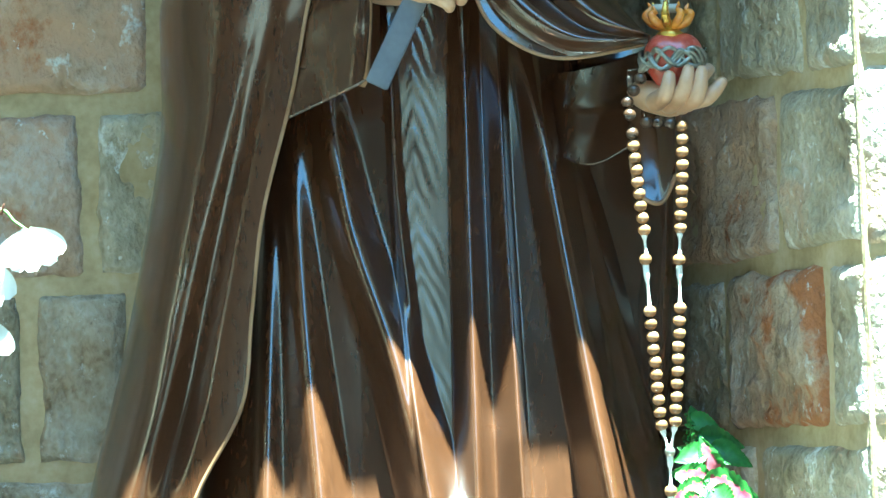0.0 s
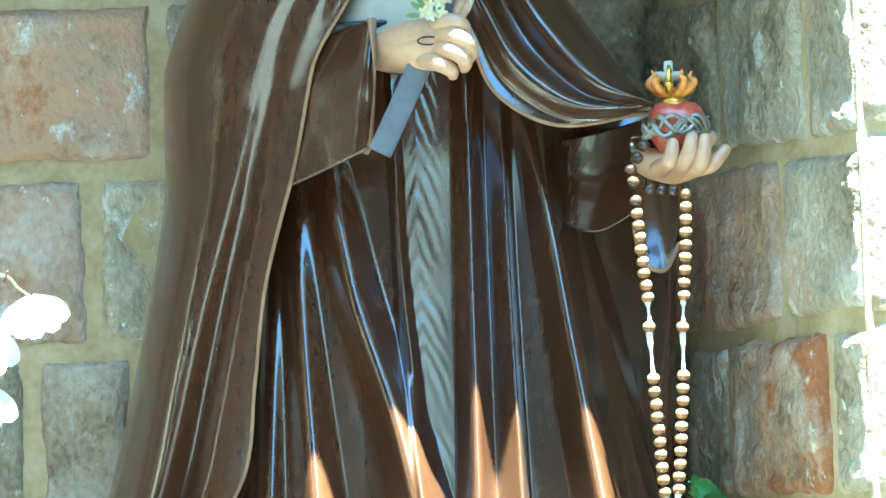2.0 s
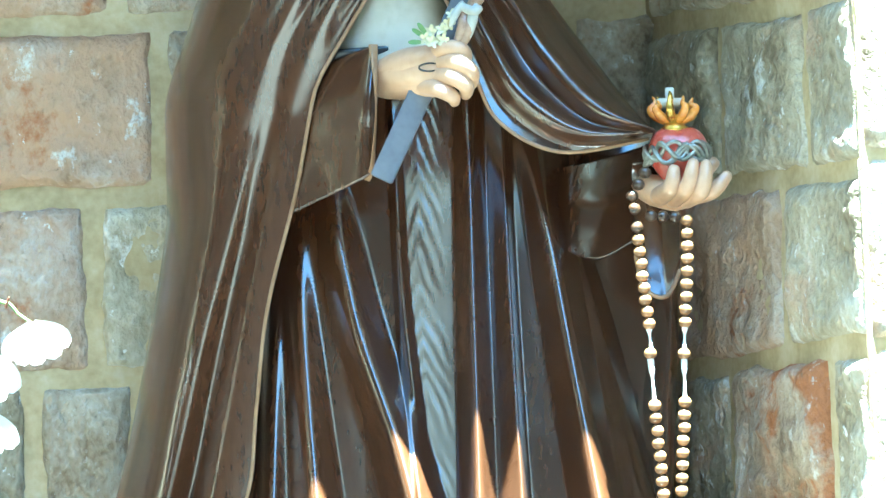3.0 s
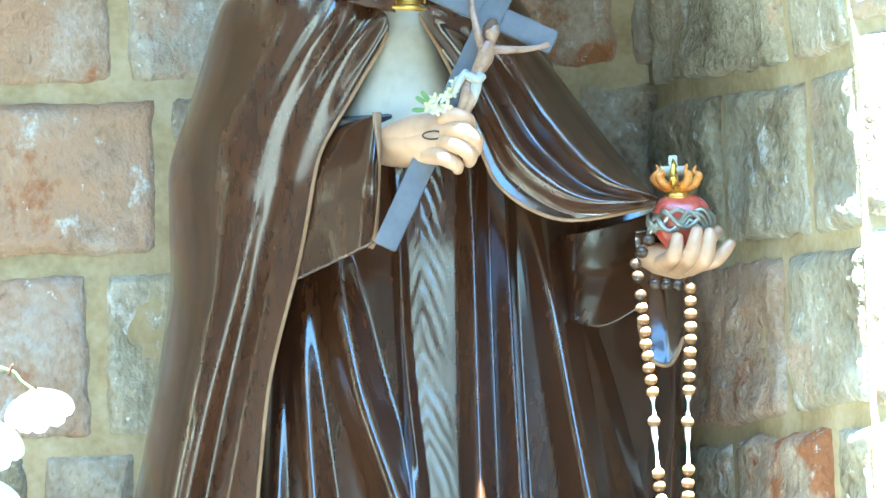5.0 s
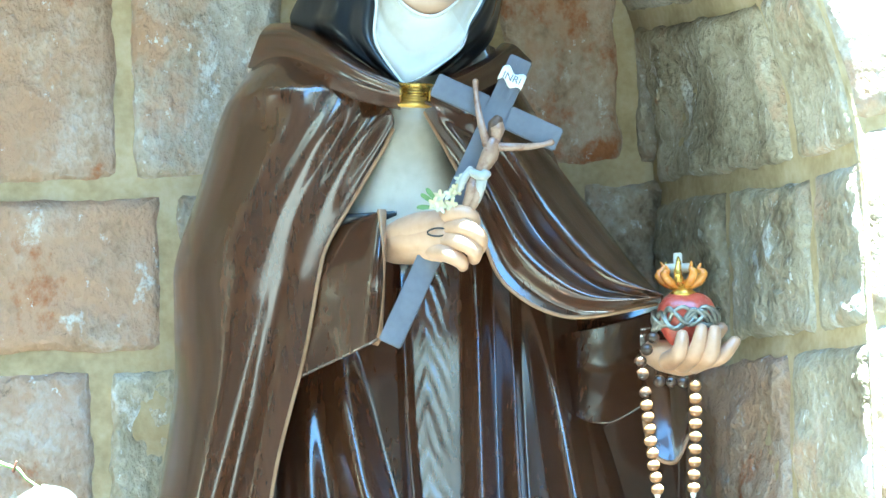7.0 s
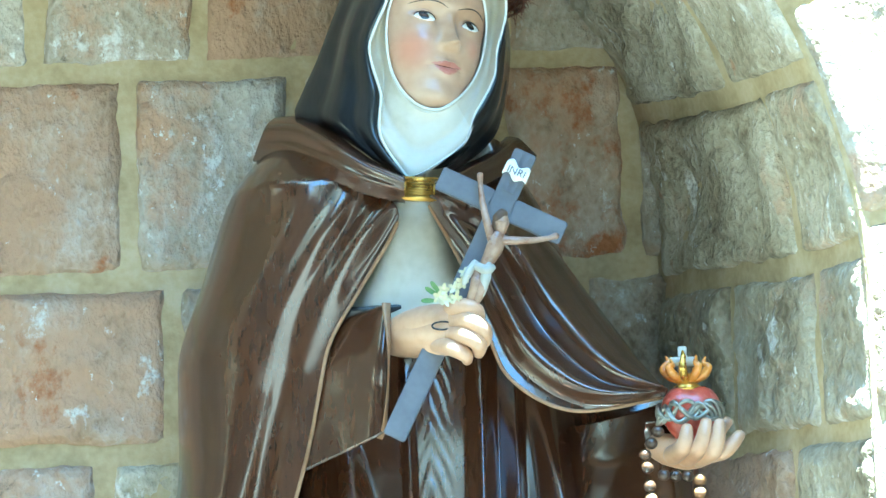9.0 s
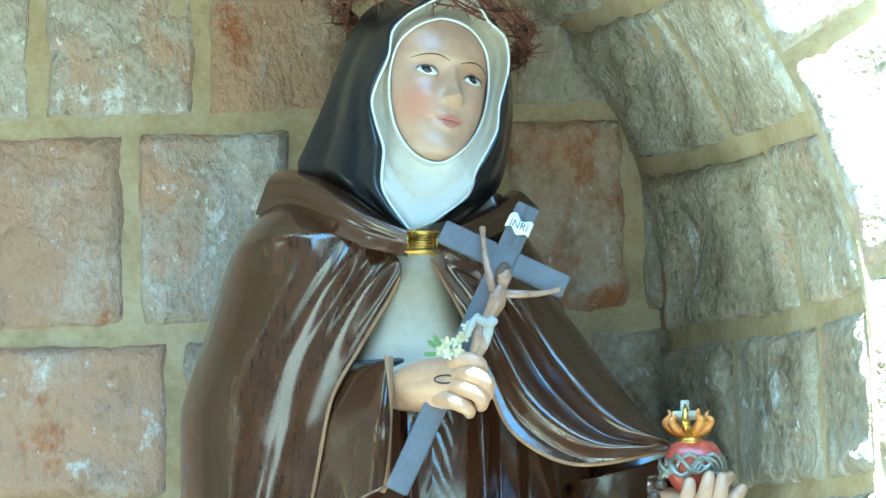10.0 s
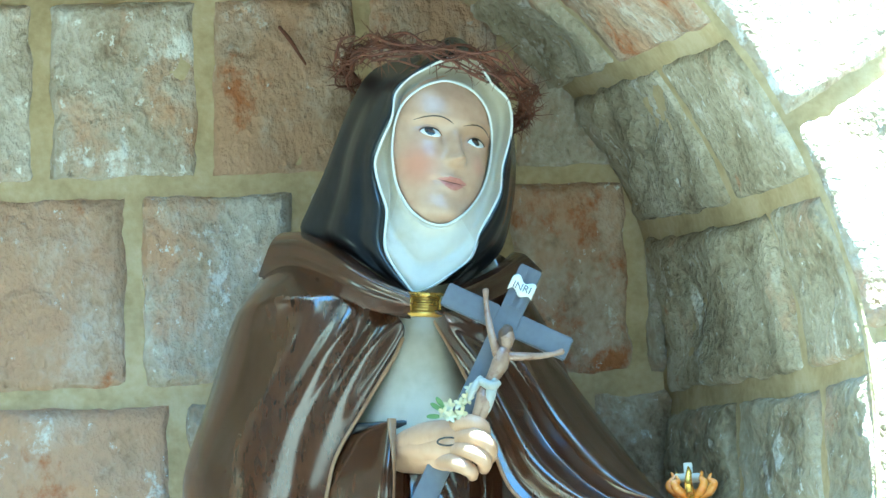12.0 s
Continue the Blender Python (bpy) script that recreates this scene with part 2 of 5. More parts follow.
def grid_sheet(name, mapping, a0, a1, b0, b1, na, nb, off, mat, parent=None, thick=0.05):
    """A closed slab of mortar that follows the mapped surface, off metres behind it."""
    front, back = [], []
    for j in range(nb + 1):
        for i in range(na + 1):
            a, b = a0 + (a1 - a0) * i / na, b0 + (b1 - b0) * j / nb
            p = mapping(a, b)
            e = 1e-3
            n_ = (mapping(a + e, b) - mapping(a - e, b)).cross(mapping(a, b + e) - mapping(a, b - e)).normalized()
            front.append(p - n_ * (off + wob(p.x, p.y, p.z, 9, 0.004)))
            back.append(p - n_ * (off + thick))
    faces, w, m = [], na + 1, len(front)
    for j in range(nb):
        for i in range(na):
            k = j * w + i
            faces += [(k, k + 1, k + w + 1, k + w), (m + k + w, m + k + w + 1, m + k + 1, m + k)]
    for i in range(na):
        faces += [(i + 1, i, m + i, m + i + 1), (nb * w + i, nb * w + i + 1, m + nb * w + i + 1, m + nb * w + i)]
    for j in range(nb):
        faces += [(j * w, (j + 1) * w, m + (j + 1) * w, m + j * w), ((j + 1) * w + na, j * w + na, m + j * w + na, m + (j + 1) * w + na)]
    return mesh_object(name, front + back, faces, mat, parent=parent)


def back_point(x, z):
    return Vector((x, BACK_Y, z))


def jamb_point(w, s):
    """Joints lie level on the upright part and turn to the arch's radius above it."""
    lean = float(np.interp(s, (0.6, 0.83, 1.06, 1.33, 1.59), (0.0, -0.04, -0.06, -0.16, -0.25)))
    return arch_point(max(0.0, s + lean * (w - 0.5)), w)


# Joint heights of the back wall's courses, and where the stones of each meet.
Z_JOINTS = [LEDGE_Z, (-0.589, 1.474)[1], (-0.581, 1.754)[1], (-0.573, 2.025)[1], (-0.603, 2.288)[1], (-0.599, 2.610)[1], (-0.334, 2.918)[1], (-0.334, 2.918)[1] + 0.26]
X_JOINTS = [
    [-1.25, -0.78, -0.40, -0.10, 0.18, 0.5],
    [-1.25, (-0.779, 1.638)[0], (-0.625, 1.633)[0], (-0.466, 1.627)[0], -0.12, 0.14, 0.5],
    [-1.25, -0.86, (-0.528, 1.884)[0], -0.30, -0.02, 0.20, 0.5],
    [-1.25, -0.93, (-0.420, 2.136)[0], -0.14, 0.10, (0.192, 2.183)[0], 0.5],
    [-1.25, -0.92, (-0.482, 2.463)[0], (-0.227, 2.455)[0], (0.078, 2.446)[0], (0.280, 2.353)[0], 0.5],
    [-1.25, -0.83, (-0.622, 2.731)[0], (-0.371, 2.723)[0], (-0.128, 2.805)[0], (0.093, 2.665)[0], 0.5],
    [-1.25, -0.70, -0.36, -0.02, 0.22, 0.5],
]
BACK_STONES = {(4, 0.08): STONE_RUSTY, (4, -0.92): STONE_WARM, (5, -0.37): STONE_WARM, (5, -0.62): STONE_PALE, (4, -0.48): STONE_PALE,
               (3, -0.93): STONE_WARM, (5, -0.83): STONE_PALE, (3, -0.42): STONE_PALE, (5, -0.13): STONE_WARM, (2, -0.86): STONE_WARM, (2, -0.53): STONE_GREY, (1, -0.78): STONE_GREY}
wall_back = thing("wall_back", "rough-cut limestone blocks with yellowish mortar at the back of the niche", "wall", kind="structure")
grid_sheet("mortar", back_point, -1.35, 0.62, LEDGE_Z - 0.1, 3.2, 40, 50, 0.004, MORTAR, wall_back, 0.2)
seed = 1.0
for k in range(len(Z_JOINTS) - 1):
    for x0, x1 in zip(X_JOINTS[k], X_JOINTS[k][1:]):
        seed += 1.37
        stone(back_point, x0, x1, Z_JOINTS[k], Z_JOINTS[k + 1], wall_back, seed=seed, na=36, nb=32, rough=0.011, gap=0.013, mat=BACK_STONES.get((k, round(x0, 2)), STONE))

wall_jamb = thing("wall_jamb", "splayed jambs and round arch of rough limestone blocks in shade", "wall", kind="structure")
TOTAL = arch_len()
grid_sheet("mortar", jamb_point, -0.02, 1.0, 0.0, TOTAL, 10, 120, 0.004, MORTAR, wall_jamb, 0.12)


S_JOINTS = [0.0, 0.33, 0.57, 0.82, 1.06, 1.33, 1.59]
SPLITS = [(0.0, 0.5, 1.0), (0.0, 0.37, 0.84, 1.0), (0.0, 0.65, 1.0), (0.0, 0.38, 0.78, 1.0), (0.0, 0.72, 1.0), (0.0, 0.58, 1.0)]
for k in range(24):
    last = S_JOINTS[-1]
    if last > TOTAL - 0.1:
        break
    S_JOINTS.append(min(TOTAL, last + (0.262, 0.235, 0.25, 0.22, 0.30)[k % 5]))
    SPLITS.append(((0.0, 0.42, 1.0), (0.0, 0.62, 1.0), (0.0, 1.0), (0.0, 0.3, 1.0), (0.0, 0.5, 1.0))[k % 5])
for k in range(len(S_JOINTS) - 1):
    for w0, w1 in zip(SPLITS[k], SPLITS[k][1:]):
        w1 = 1.01 if w1 == 1.0 else w1
        seed += 1.37
        stone(jamb_point, w0, w1, S_JOINTS[k], S_JOINTS[k + 1], wall_jamb, seed=seed, na=30, nb=30, rough=0.008 if w1 > 1 else 0.013, ragged=0.004 if w1 > 1 else 0.007, gap=0.012, mat={(1, 0.37): STONE_RUSTY, (6, 0.42): STONE_RUSTY, (2, 0.0): STONE_WARM}.get((k, w0), STONE_GREY))


# Outer wall: a ring of voussoirs round the arch, plain coursed blocks beyond.
def ring_point(q, s):
    """q metres outwards from the arch's edge on the outer face."""
    p = arch_point(s, 1.0)
    d = Vector((p.x - FRONT_C[0], 0, max(0.0, p.z - FRONT_C[1])))
    if p.z <= FRONT_C[1]:
        d.z = 0
    d.normalize()
    return p + d * q


wall_front = thing("wall_front", "sunlit outer wall of pale limestone blocks round the arched niche", "wall", kind="structure")
grid_sheet("mortar", ring_point, 0.0, 2.4, 0.0, TOTAL, 8, 120, 0.004, MORTAR, wall_front, 0.42)
for k in range(len(S_JOINTS) - 1):
    for q0, q1 in ((-0.006, 0.30), (0.30, 0.72)):
        seed += 1.37
        stone(ring_point, q0, q1, S_JOINTS[k], S_JOINTS[k + 1], wall_front, seed=seed, na=16, nb=16, rough=0.008, gap=0.006, ragged=0.003)

# unseen slab, its added forward reach blocks light from the ground
ledge = tagged(part("ledge", box_bm(-1.6, 1.5, -1.5, 0.5, LEDGE_Z - 0.14, LEDGE_Z, 0.012), LEDGE_DARK, None), "unseen dark ledge slab under the statue, extended forward to block ground light", "ledge", kind="structure")
base_wall = tagged(part("wall_base", box_bm(-3.6, 3.5, -0.42, 0.4, GROUND_Z - 0.1, LEDGE_Z - 0.14, 0.01), STONE, None), "limestone wall below the niche ledge", "wall", kind="structure")
bm = bmesh.new()
bmesh.ops.create_grid(bm, x_segments=40, y_segments=40, size=400)
ground = tagged(part("ground", bm, EARTH, None), "dark paved courtyard ground in front of the niche", "ground", kind="structure")
# unseen plain walls added round the viewer to block sky light; the side opposite the niche is lower for a stretch,
# where the sky looks in
for x0, x1, y0, y1, z1 in ((-14.0, -1.0, -11.3, -11.0, 20.0), (-1.0, 7.0, -11.3, -11.0, 7.6), (7.0, 14.0, -11.3, -11.0, 20.0), (14.0, 14.3, -11.3, -0.1, 20.0), (-14.3, -14.0, -11.3, -0.1, 20.0)):
    tagged(part("wall_court", box_bm(x0, x1, y0, y1, GROUND_Z, z1, 0.02), BLOCKER, None), "unseen plain dark wall added round the viewer to block sky light", "wall", kind="structure")
# unseen walls added at both sides to keep low side light off the statue
for x0, x1 in ((-14.0, -3.3), (3.2, 14.0)):
    tagged(part("wall_flank", box_bm(x0, x1, -0.40, -0.02, GROUND_Z, 5.3, 0.02), STONE, None), "unseen plain limestone wall added beside the niche to block side light", "wall", kind="structure")



# ---- the statue: one mesh, painted in zones ----
class Geo:
    """Collects grids and tubes for one mesh."""

    def __init__(self):
        self.v, self.f, self.m = [], [], []

    def grid(self, rows, paint=0, close=False, cap=False):
        base, n_, m_ = len(self.v), len(rows[0]), len(rows)
        for r in rows:
            self.v.extend(r)
        for j in range(m_ - 1):
            for i in range(n_ if close else n_ - 1):
                i2 = (i + 1) % n_
                zone = paint(i, j) if callable(paint) else paint
                if zone is None:
                    continue
                self.f.append((base + j * n_ + i, base + j * n_ + i2, base + (j + 1) * n_ + i2, base + (j + 1) * n_ + i))
                self.m.append(zone)
        if cap:
            for j in (0, m_ - 1):
                c = len(self.v)
                self.v.append(sum((Vector(v) for v in rows[j]), Vector()) / n_)
                for i in range(n_ if close else n_ - 1):
                    self.f.append((base + j * n_ + i, base + j * n_ + (i + 1) % n_, c))
                    self.m.append(paint if not callable(paint) else paint(i, j))

    def tube(self, points, radii, paint=0, sides=12, flat=1.0, steps=5):
        """A rounded tapering tube through points (x, y, z)."""
        pts = [Vector(p) for p in points]
        if not isinstance(radii, (list, tuple)):
            radii = [radii] * len(pts)
        out, rad = [], []
        for k in range(len(pts) - 1):
            p0, p1, p2, p3 = pts[max(0, k - 1)], pts[k], pts[k + 1], pts[min(len(pts) - 1, k + 2)]
            for s in range(steps):
                t = s / steps
                out.append(0.5 * ((2 * p1) + (p2 - p0) * t + (2 * p0 - 5 * p1 + 4 * p2 - p3) * t * t + (3 * p1 - p0 - 3 * p2 + p3) * t ** 3))
                rad.append(radii[k] + (radii[k + 1] - radii[k]) * t)
        out.append(pts[-1])
        rad.append(radii[-1])
        rows, side = [], None
        for k, p in enumerate(out):
            d = (out[min(k + 1, len(out) - 1)] - out[max(k - 1, 0)]).normalized()
            if side is None:
                side = d.orthogonal().normalized()
            side = (side - d * side.dot(d)).normalized()
            up_ = d.cross(side)
            ends = [(rad[k], 0)]
            if k == 0:
                ends = [(rad[0] * 0.5, -0.85 * rad[0]), (rad[0] * 0.87, -0.5 * rad[0]), (rad[0], 0)]
            elif k == len(out) - 1:
                ends = [(rad[k], 0), (rad[k] * 0.87, 0.5 * rad[k]), (rad[k] * 0.5, 0.85 * rad[k])]
            for r, o in ends:
                rows.append([p + d * o + (side * math.cos(a) + up_ * math.sin(a) * flat) * r for a in [2 * math.pi * q / sides for q in range(sides)]])
        self.grid(rows, paint, close=True, cap=True)

    def make(self, name, mats, parent=None, label="", smooth=True):
        ob = mesh_object(name, self.v, self.f, mats, self.m, parent, smooth)
        bm = bmesh.new()
        bm.from_mesh(ob.data)
        bmesh.ops.delete(bm, geom=[v for v in bm.verts if not v.link_faces], context="VERTS")
        bmesh.ops.recalc_face_normals(bm, faces=bm.faces)
        bm.to_mesh(ob.data)
        bm.free()
        return tagged(ob, label)


S = Geo()
put_grid, tube = S.grid, S.tube
PAINTS = [BROWN, BLACK, CREAM, COIF, WHITE, SKIN, LIP, DARK, EDGE, FACE, IRIS]
P_BROWN, P_BLACK, P_CREAM, P_COIF, P_WHITE, P_SKIN, P_LIP, P_DARK, P_EDGE, P_FACE, P_IRIS = range(11)


def along(points, z, clamp=True):
    """x on a smooth line through (x, z) points, given from top to bottom."""
    if z >= points[0][1]:
        (x0, z0), (x1, z1) = points[0], points[1]
        return x0 + (x1 - x0) * max(-0.5, (z0 - z) / (z0 - z1)) * (0.0 if clamp else 1.0)
    for k in range(len(points) - 1):
        (x0, z0), (x1, z1) = points[k], points[k + 1]
        if z >= z1:
            t = (z0 - z) / max(1e-6, z0 - z1)
            xa = points[k - 1][0] + (x0 - points[k - 1][0]) if k else x0
            m0 = (x1 - points[k - 1][0]) / max(1e-6, points[k - 1][1] - z1) * (z0 - z1) if k else x1 - x0
            m1 = (points[k + 2][0] - x0) / max(1e-6, z0 - points[k + 2][1]) * (z0 - z1) if k + 2 < len(points) else x1 - x0
            return (2 * t ** 3 - 3 * t * t + 1) * x0 + (t ** 3 - 2 * t * t + t) * m0 + (3 * t * t - 2 * t ** 3) * x1 + (t ** 3 - t * t) * m1
    (x0, z0), (x1, z1) = points[-2], points[-1]
    return x1 + (0.0 if clamp else (x1 - x0) * (z1 - z) / (z0 - z1))


def fold_height(folds, x, z):
    """Sum of ridges: each (line, half width at the top, at the bottom, height at the top, at the bottom, sharpness)."""
    h = 0.0
    for line, w0, w1, a0, a1, sharp, *skew in folds:
        zt, zb = line[0][1], line[-1][1]
        t = (zt - z) / (zt - zb)
        if t < -0.25 or t > 1.3:
            continue
        fade = min(1.0, max(0.0, (t + 0.25) / 0.45)) * min(1.0, max(0.0, (1.3 - t) / 0.45))
        fade = fade * fade * (3 - 2 * fade)
        tt = min(1.0, max(0.0, t))
        w, a = w0 + (w1 - w0) * tt, a0 + (a1 - a0) * tt
        d = (x - along(line, z, False)) / w
        if skew:
            # a crisp ridge with a long face sloping away to one side
            if skew[0] < 0:
                d = -d
            d = d / abs(skew[0]) if d < 0 else d
            if -1 < d < 1:
                h += fade * a * ((1 + d) ** 2 * (1 - 2 * d) if d < 0 else (1 - d) ** sharp)
        elif abs(d) < 1:
            h += fade * a * (math.cos(d * math.pi) * 0.5 + 0.5) ** sharp
    return h


def cloth(left, right, zt, zb, y_edge, bulge, folds, paint, nu=120, nv=120, round_l=0.3, round_r=0.3, thick=0.012, y_top=0.0, wave=0.0, lip=None, flare=1.0, carve=None):
    """A hanging sheet with folds between two outlines, closed by an inner face; lip paints its open edges.
    y_edge: depth of the edges; bulge: how far the middle stands out (top, bottom); round_l, round_r: share of the width over which it turns."""
    front, inner = [], []
    for j in range(nv + 1):
        v = j / nv
        z = zt + (zb - zt) * v
        xl, xr = along(left, z), along(right, z)
        b = bulge[0] + (bulge[1] - bulge[0]) * v ** flare
        fr, inn = [], []
        for i in range(nu + 1):
            u = i / nu
            prof = 1.0
            if round_l and u < round_l:
                prof = math.sqrt(max(0.0, 1 - (1 - u / round_l) ** 2))
            if round_r and u > 1 - round_r:
                prof = min(prof, math.sqrt(max(0.0, 1 - (1 - (1 - u) / round_r) ** 2)))
            x = xl + (xr - xl) * u
            y = y_edge + y_top * (1 - v) - b * prof - fold_height(folds, x, z) * (0.25 + 0.75 * prof)
            y -= wave * wob(x, 0, z * 0.4, 4.5, 1.0)
            if carve:
                y -= carve(x, z)
            fr.append(Vector((x, y, z)))
            inn.append(Vector((x, y + thick, z)))
        front.append(fr)
        inner.append(inn)
    rows = []
    for f, g in zip(front, inner):
        rows.append(f + g[::-1])
    n_ = nu + 1

    def zone(i, j):
        if lip is not None and (i == nu or i == 2 * nu + 1):
            return lip
        return paint
    put_grid(rows, zone, close=True)
    return front


def rim(points, r=0.0028, step=4):
    """A thin worn edge along a garment's border."""
    tube(points[::step], r, P_EDGE, 8, steps=2)


def curve(pts, t):
    """A point on a smooth line through pts, t from 0 to 1."""
    k = min(len(pts) - 2, int(t * (len(pts) - 1)))
    f = t * (len(pts) - 1) - k
    p0, p1, p2, p3 = pts[max(0, k - 1)], pts[k], pts[k + 1], pts[min(len(pts) - 1, k + 2)]
    return [0.5 * (2 * b + (c - a) * f + (2 * a - 5 * b + 4 * c - d) * f * f + (3 * b - a - 3 * c + d) * f ** 3) for a, b, c, d in zip(p0, p1, p2, p3)]


def drape(top, low, y_top, y_low, bulge, paint, ripples=(), n1=70, n2=50, thick=0.012, lip=None, belly=0.5):
    """Cloth between an upper and a lower line of (x, z); y_top, y_low: depths along them; bulge: how far its middle stands out.
    ripples: (place across, width, height, from, to) of ridges that run along it."""
    front = []
    for j in range(n1 + 1):
        t = j / n1
        a, b = curve(top, t), curve(low, t)
        ya, yb = curve([(y,) for y in y_top], t)[0], curve([(y,) for y in y_low], t)[0]
        fr = []
        for i in range(n2 + 1):
            u = i / n2
            x, z = a[0] + (b[0] - a[0]) * u, a[1] + (b[1] - a[1]) * u
            y = ya + (yb - ya) * u - bulge * math.sin(math.pi * u ** belly)
            for u0, u1, w, h, t0, t1 in ripples:
                if t0 <= t <= t1:
                    q = (t - t0) / (t1 - t0)
                    d = (u - (u0 + (u1 - u0) * q)) / w
                    if abs(d) < 1:
                        y -= h * math.sin(math.pi * q) ** 0.6 * (0.5 + 0.5 * math.cos(math.pi * d))
            fr.append(Vector((x, y - 0.001 * wob(x, 0, z, 14), z)))
        front.append(fr)
    put_grid([f + [p + Vector((0, thick, 0)) for p in f[::-1]] for f in front],
             (lambda i, j: lip if i == n2 else paint) if lip is not None else paint, close=True)
    return front


ZB = LEDGE_Z + 0.02
# habit: the skirt below the belt with its deep folds, and the apron panel carved with a leaf pattern
PANEL = [(-0.035, 2.039), (-0.035, 1.801), (-0.026, 1.565), (-0.015, 1.212)]


def leaf_carving(x, z):
    d = x - along(PANEL, z)
    if abs(d) > 0.036:
        return 0.0
    return 0.00042 * (1 - abs(d) / 0.036) ** 0.5 * (0.6 + 0.9 * wob(x, 3, z, 14)) * math.sin((z + abs(d) * 2.6) * 2 * math.pi / 0.041 + 3.2 * wob(x, 0, z, 11))


cloth([(-0.157, 2.361), (-0.228, 2.125), (-0.285, 1.810), (-0.376, 1.436), (-0.422, 1.226)], [(0.081, 2.353), (0.170, 2.112), (0.245, 1.794), (0.310, 1.414), (0.335, 1.202)],
      (-0.045, 2.373)[1], ZB, 0.10, (0.10, 0.235), [
          ([(-0.243, 1.888), (-0.265, 1.221)], 0.02, 0.03, 0.01, 0.04, 1),
          ([(-0.210, 1.887), (-0.196, 1.649), (-0.163, 1.217)], 0.026, 0.054, 0.022, 0.085, 1.0),
          ([(-0.158, 1.964), (-0.121, 1.781), (-0.071, 1.614), (0.017, 1.211)], 0.038, 0.058, 0.034, 0.115, 1.0),
          ([(-0.068, 2.101), (-0.064, 1.800), (-0.048, 1.600), (-0.020, 1.300)], 0.085, 0.075, 0.013, 0.018, 1.6, 0.12),
          ([(-0.065, 2.024), (-0.061, 1.842), (-0.043, 1.628)], 0.011, 0.013, 0.012, 0.010, 0.9),
          ([(0.039, 2.108), (0.037, 1.799), (0.034, 1.211)], 0.024, 0.032, 0.040, 0.115, 0.9),
          ([(0.086, 2.066), (0.090, 1.734), (0.103, 1.208)], 0.040, 0.050, 0.026, 0.105, 1.0, -0.3),
          ([(0.139, 1.993), (0.173, 1.731), (0.251, 1.203)], 0.034, 0.052, 0.030, 0.125, 1.0),
      ], P_BROWN, nu=280, nv=190, round_r=0.2, thick=0.03, wave=0.003, flare=1.5, carve=lambda x, z: leaf_carving(x, z) + 0.20 * max(0.0, x + 0.12) * min(1.0, max(0.0, (2.1 - z) / 0.6)))
# chest panel
cloth([(-0.089, 2.354), (-0.132, 2.227), (-0.166, 2.155)], [(-0.009, 2.352), (0.021, 2.262), (0.041, 2.149)], (-0.047, 2.402)[1], (-0.055, 2.144)[1], 0.0, (0.07, 0.085),
      [([(-0.049, 2.337), (-0.062, 2.176)], 0.05, 0.08, 0.005, 0.006, 1)], P_CREAM, nu=40, nv=40)
# cloak, falling from the clasp to the ground, with a free edge
cloak = cloth([(-0.273, 2.451), (-0.321, 2.368), (-0.364, 2.244), (-0.398, 2.145), (-0.401, 2.074), (-0.405, 1.950), (-0.462, 1.665), (-0.522, 1.438), (-0.569, 1.220)],
      [(-0.158, 2.389), (-0.088, 2.342), (-0.069, 2.309), (-0.115, 2.227), (-0.164, 2.149), (-0.176, 2.119), (-0.203, 1.994), (-0.250, 1.823), (-0.270, 1.682), (-0.288, 1.558), (-0.354, 1.436), (-0.427, 1.228)],
      2.425, ZB, 0.13, (0.235, 0.185), [
          ([(-0.203, 2.334), (-0.298, 2.161), (-0.294, 2.100)], 0.045, 0.050, 0.016, 0.002, 1.0),
          ([(-0.152, 2.332), (-0.238, 2.179), (-0.280, 2.066)], 0.036, 0.046, 0.024, 0.002, 1.0),
          ([(-0.092, 2.326), (-0.170, 2.205), (-0.217, 2.087)], 0.036, 0.044, 0.024, 0.002, 1.0),
          ([(-0.279, 2.105), (-0.296, 2.045), (-0.355, 1.795), (-0.444, 1.423), (-0.505, 1.231)], 0.060, 0.085, 0.004, 0.034, 1.0),
          ([(-0.228, 2.090), (-0.266, 1.886), (-0.304, 1.652), (-0.372, 1.226)], 0.050, 0.075, 0.004, 0.032, 1.0),
          ([(-0.237, 2.085), (-0.272, 1.940), (-0.314, 1.783), (-0.365, 1.573), (-0.389, 1.499)], 0.028, 0.036, -0.014, -0.034, 1.0),
      ], P_BROWN, nu=160, nv=200, round_l=0.6, round_r=0.0, wave=0.003, lip=P_EDGE, carve=lambda x, z: -1.2 * max(0.0, z - 2.365))
rim([r_[-1] for r_ in cloak[20:]])
# forearm sleeve with its open cuff
drape([(-0.194, 2.171), (-0.131, 2.177), (-0.099, 2.180), (-0.085, 2.183)], [(-0.231, 1.950), (-0.160, 1.976), (-0.116, 1.992), (-0.098, 2.001)], (-0.03, -0.09, -0.13, -0.135), (-0.075, -0.115, -0.150, -0.152), 0.016, P_BROWN,
      [(0.3, 0.45, 0.25, 0.006, -0.2, 1.1)], n1=50, n2=50)
drape([(-0.096, 2.182), (-0.089, 2.096), (-0.098, 2.017), (-0.108, 1.997)], [(-0.083, 2.182), (-0.086, 2.096), (-0.093, 2.013), (-0.101, 1.995)], (-0.145, -0.180, -0.165, -0.12), (-0.145, -0.180, -0.165, -0.12), 0.006, P_EDGE, n1=40, n2=8)
# dark inside of the cuff
drape([(-0.099, 2.176), (-0.090, 2.175), (-0.075, 2.175)], [(-0.108, 2.005), (-0.098, 2.013), (-0.080, 2.040)], (-0.06, -0.07, -0.05), (-0.06, -0.07, -0.05), 0.0, P_BROWN, n1=12, n2=20)
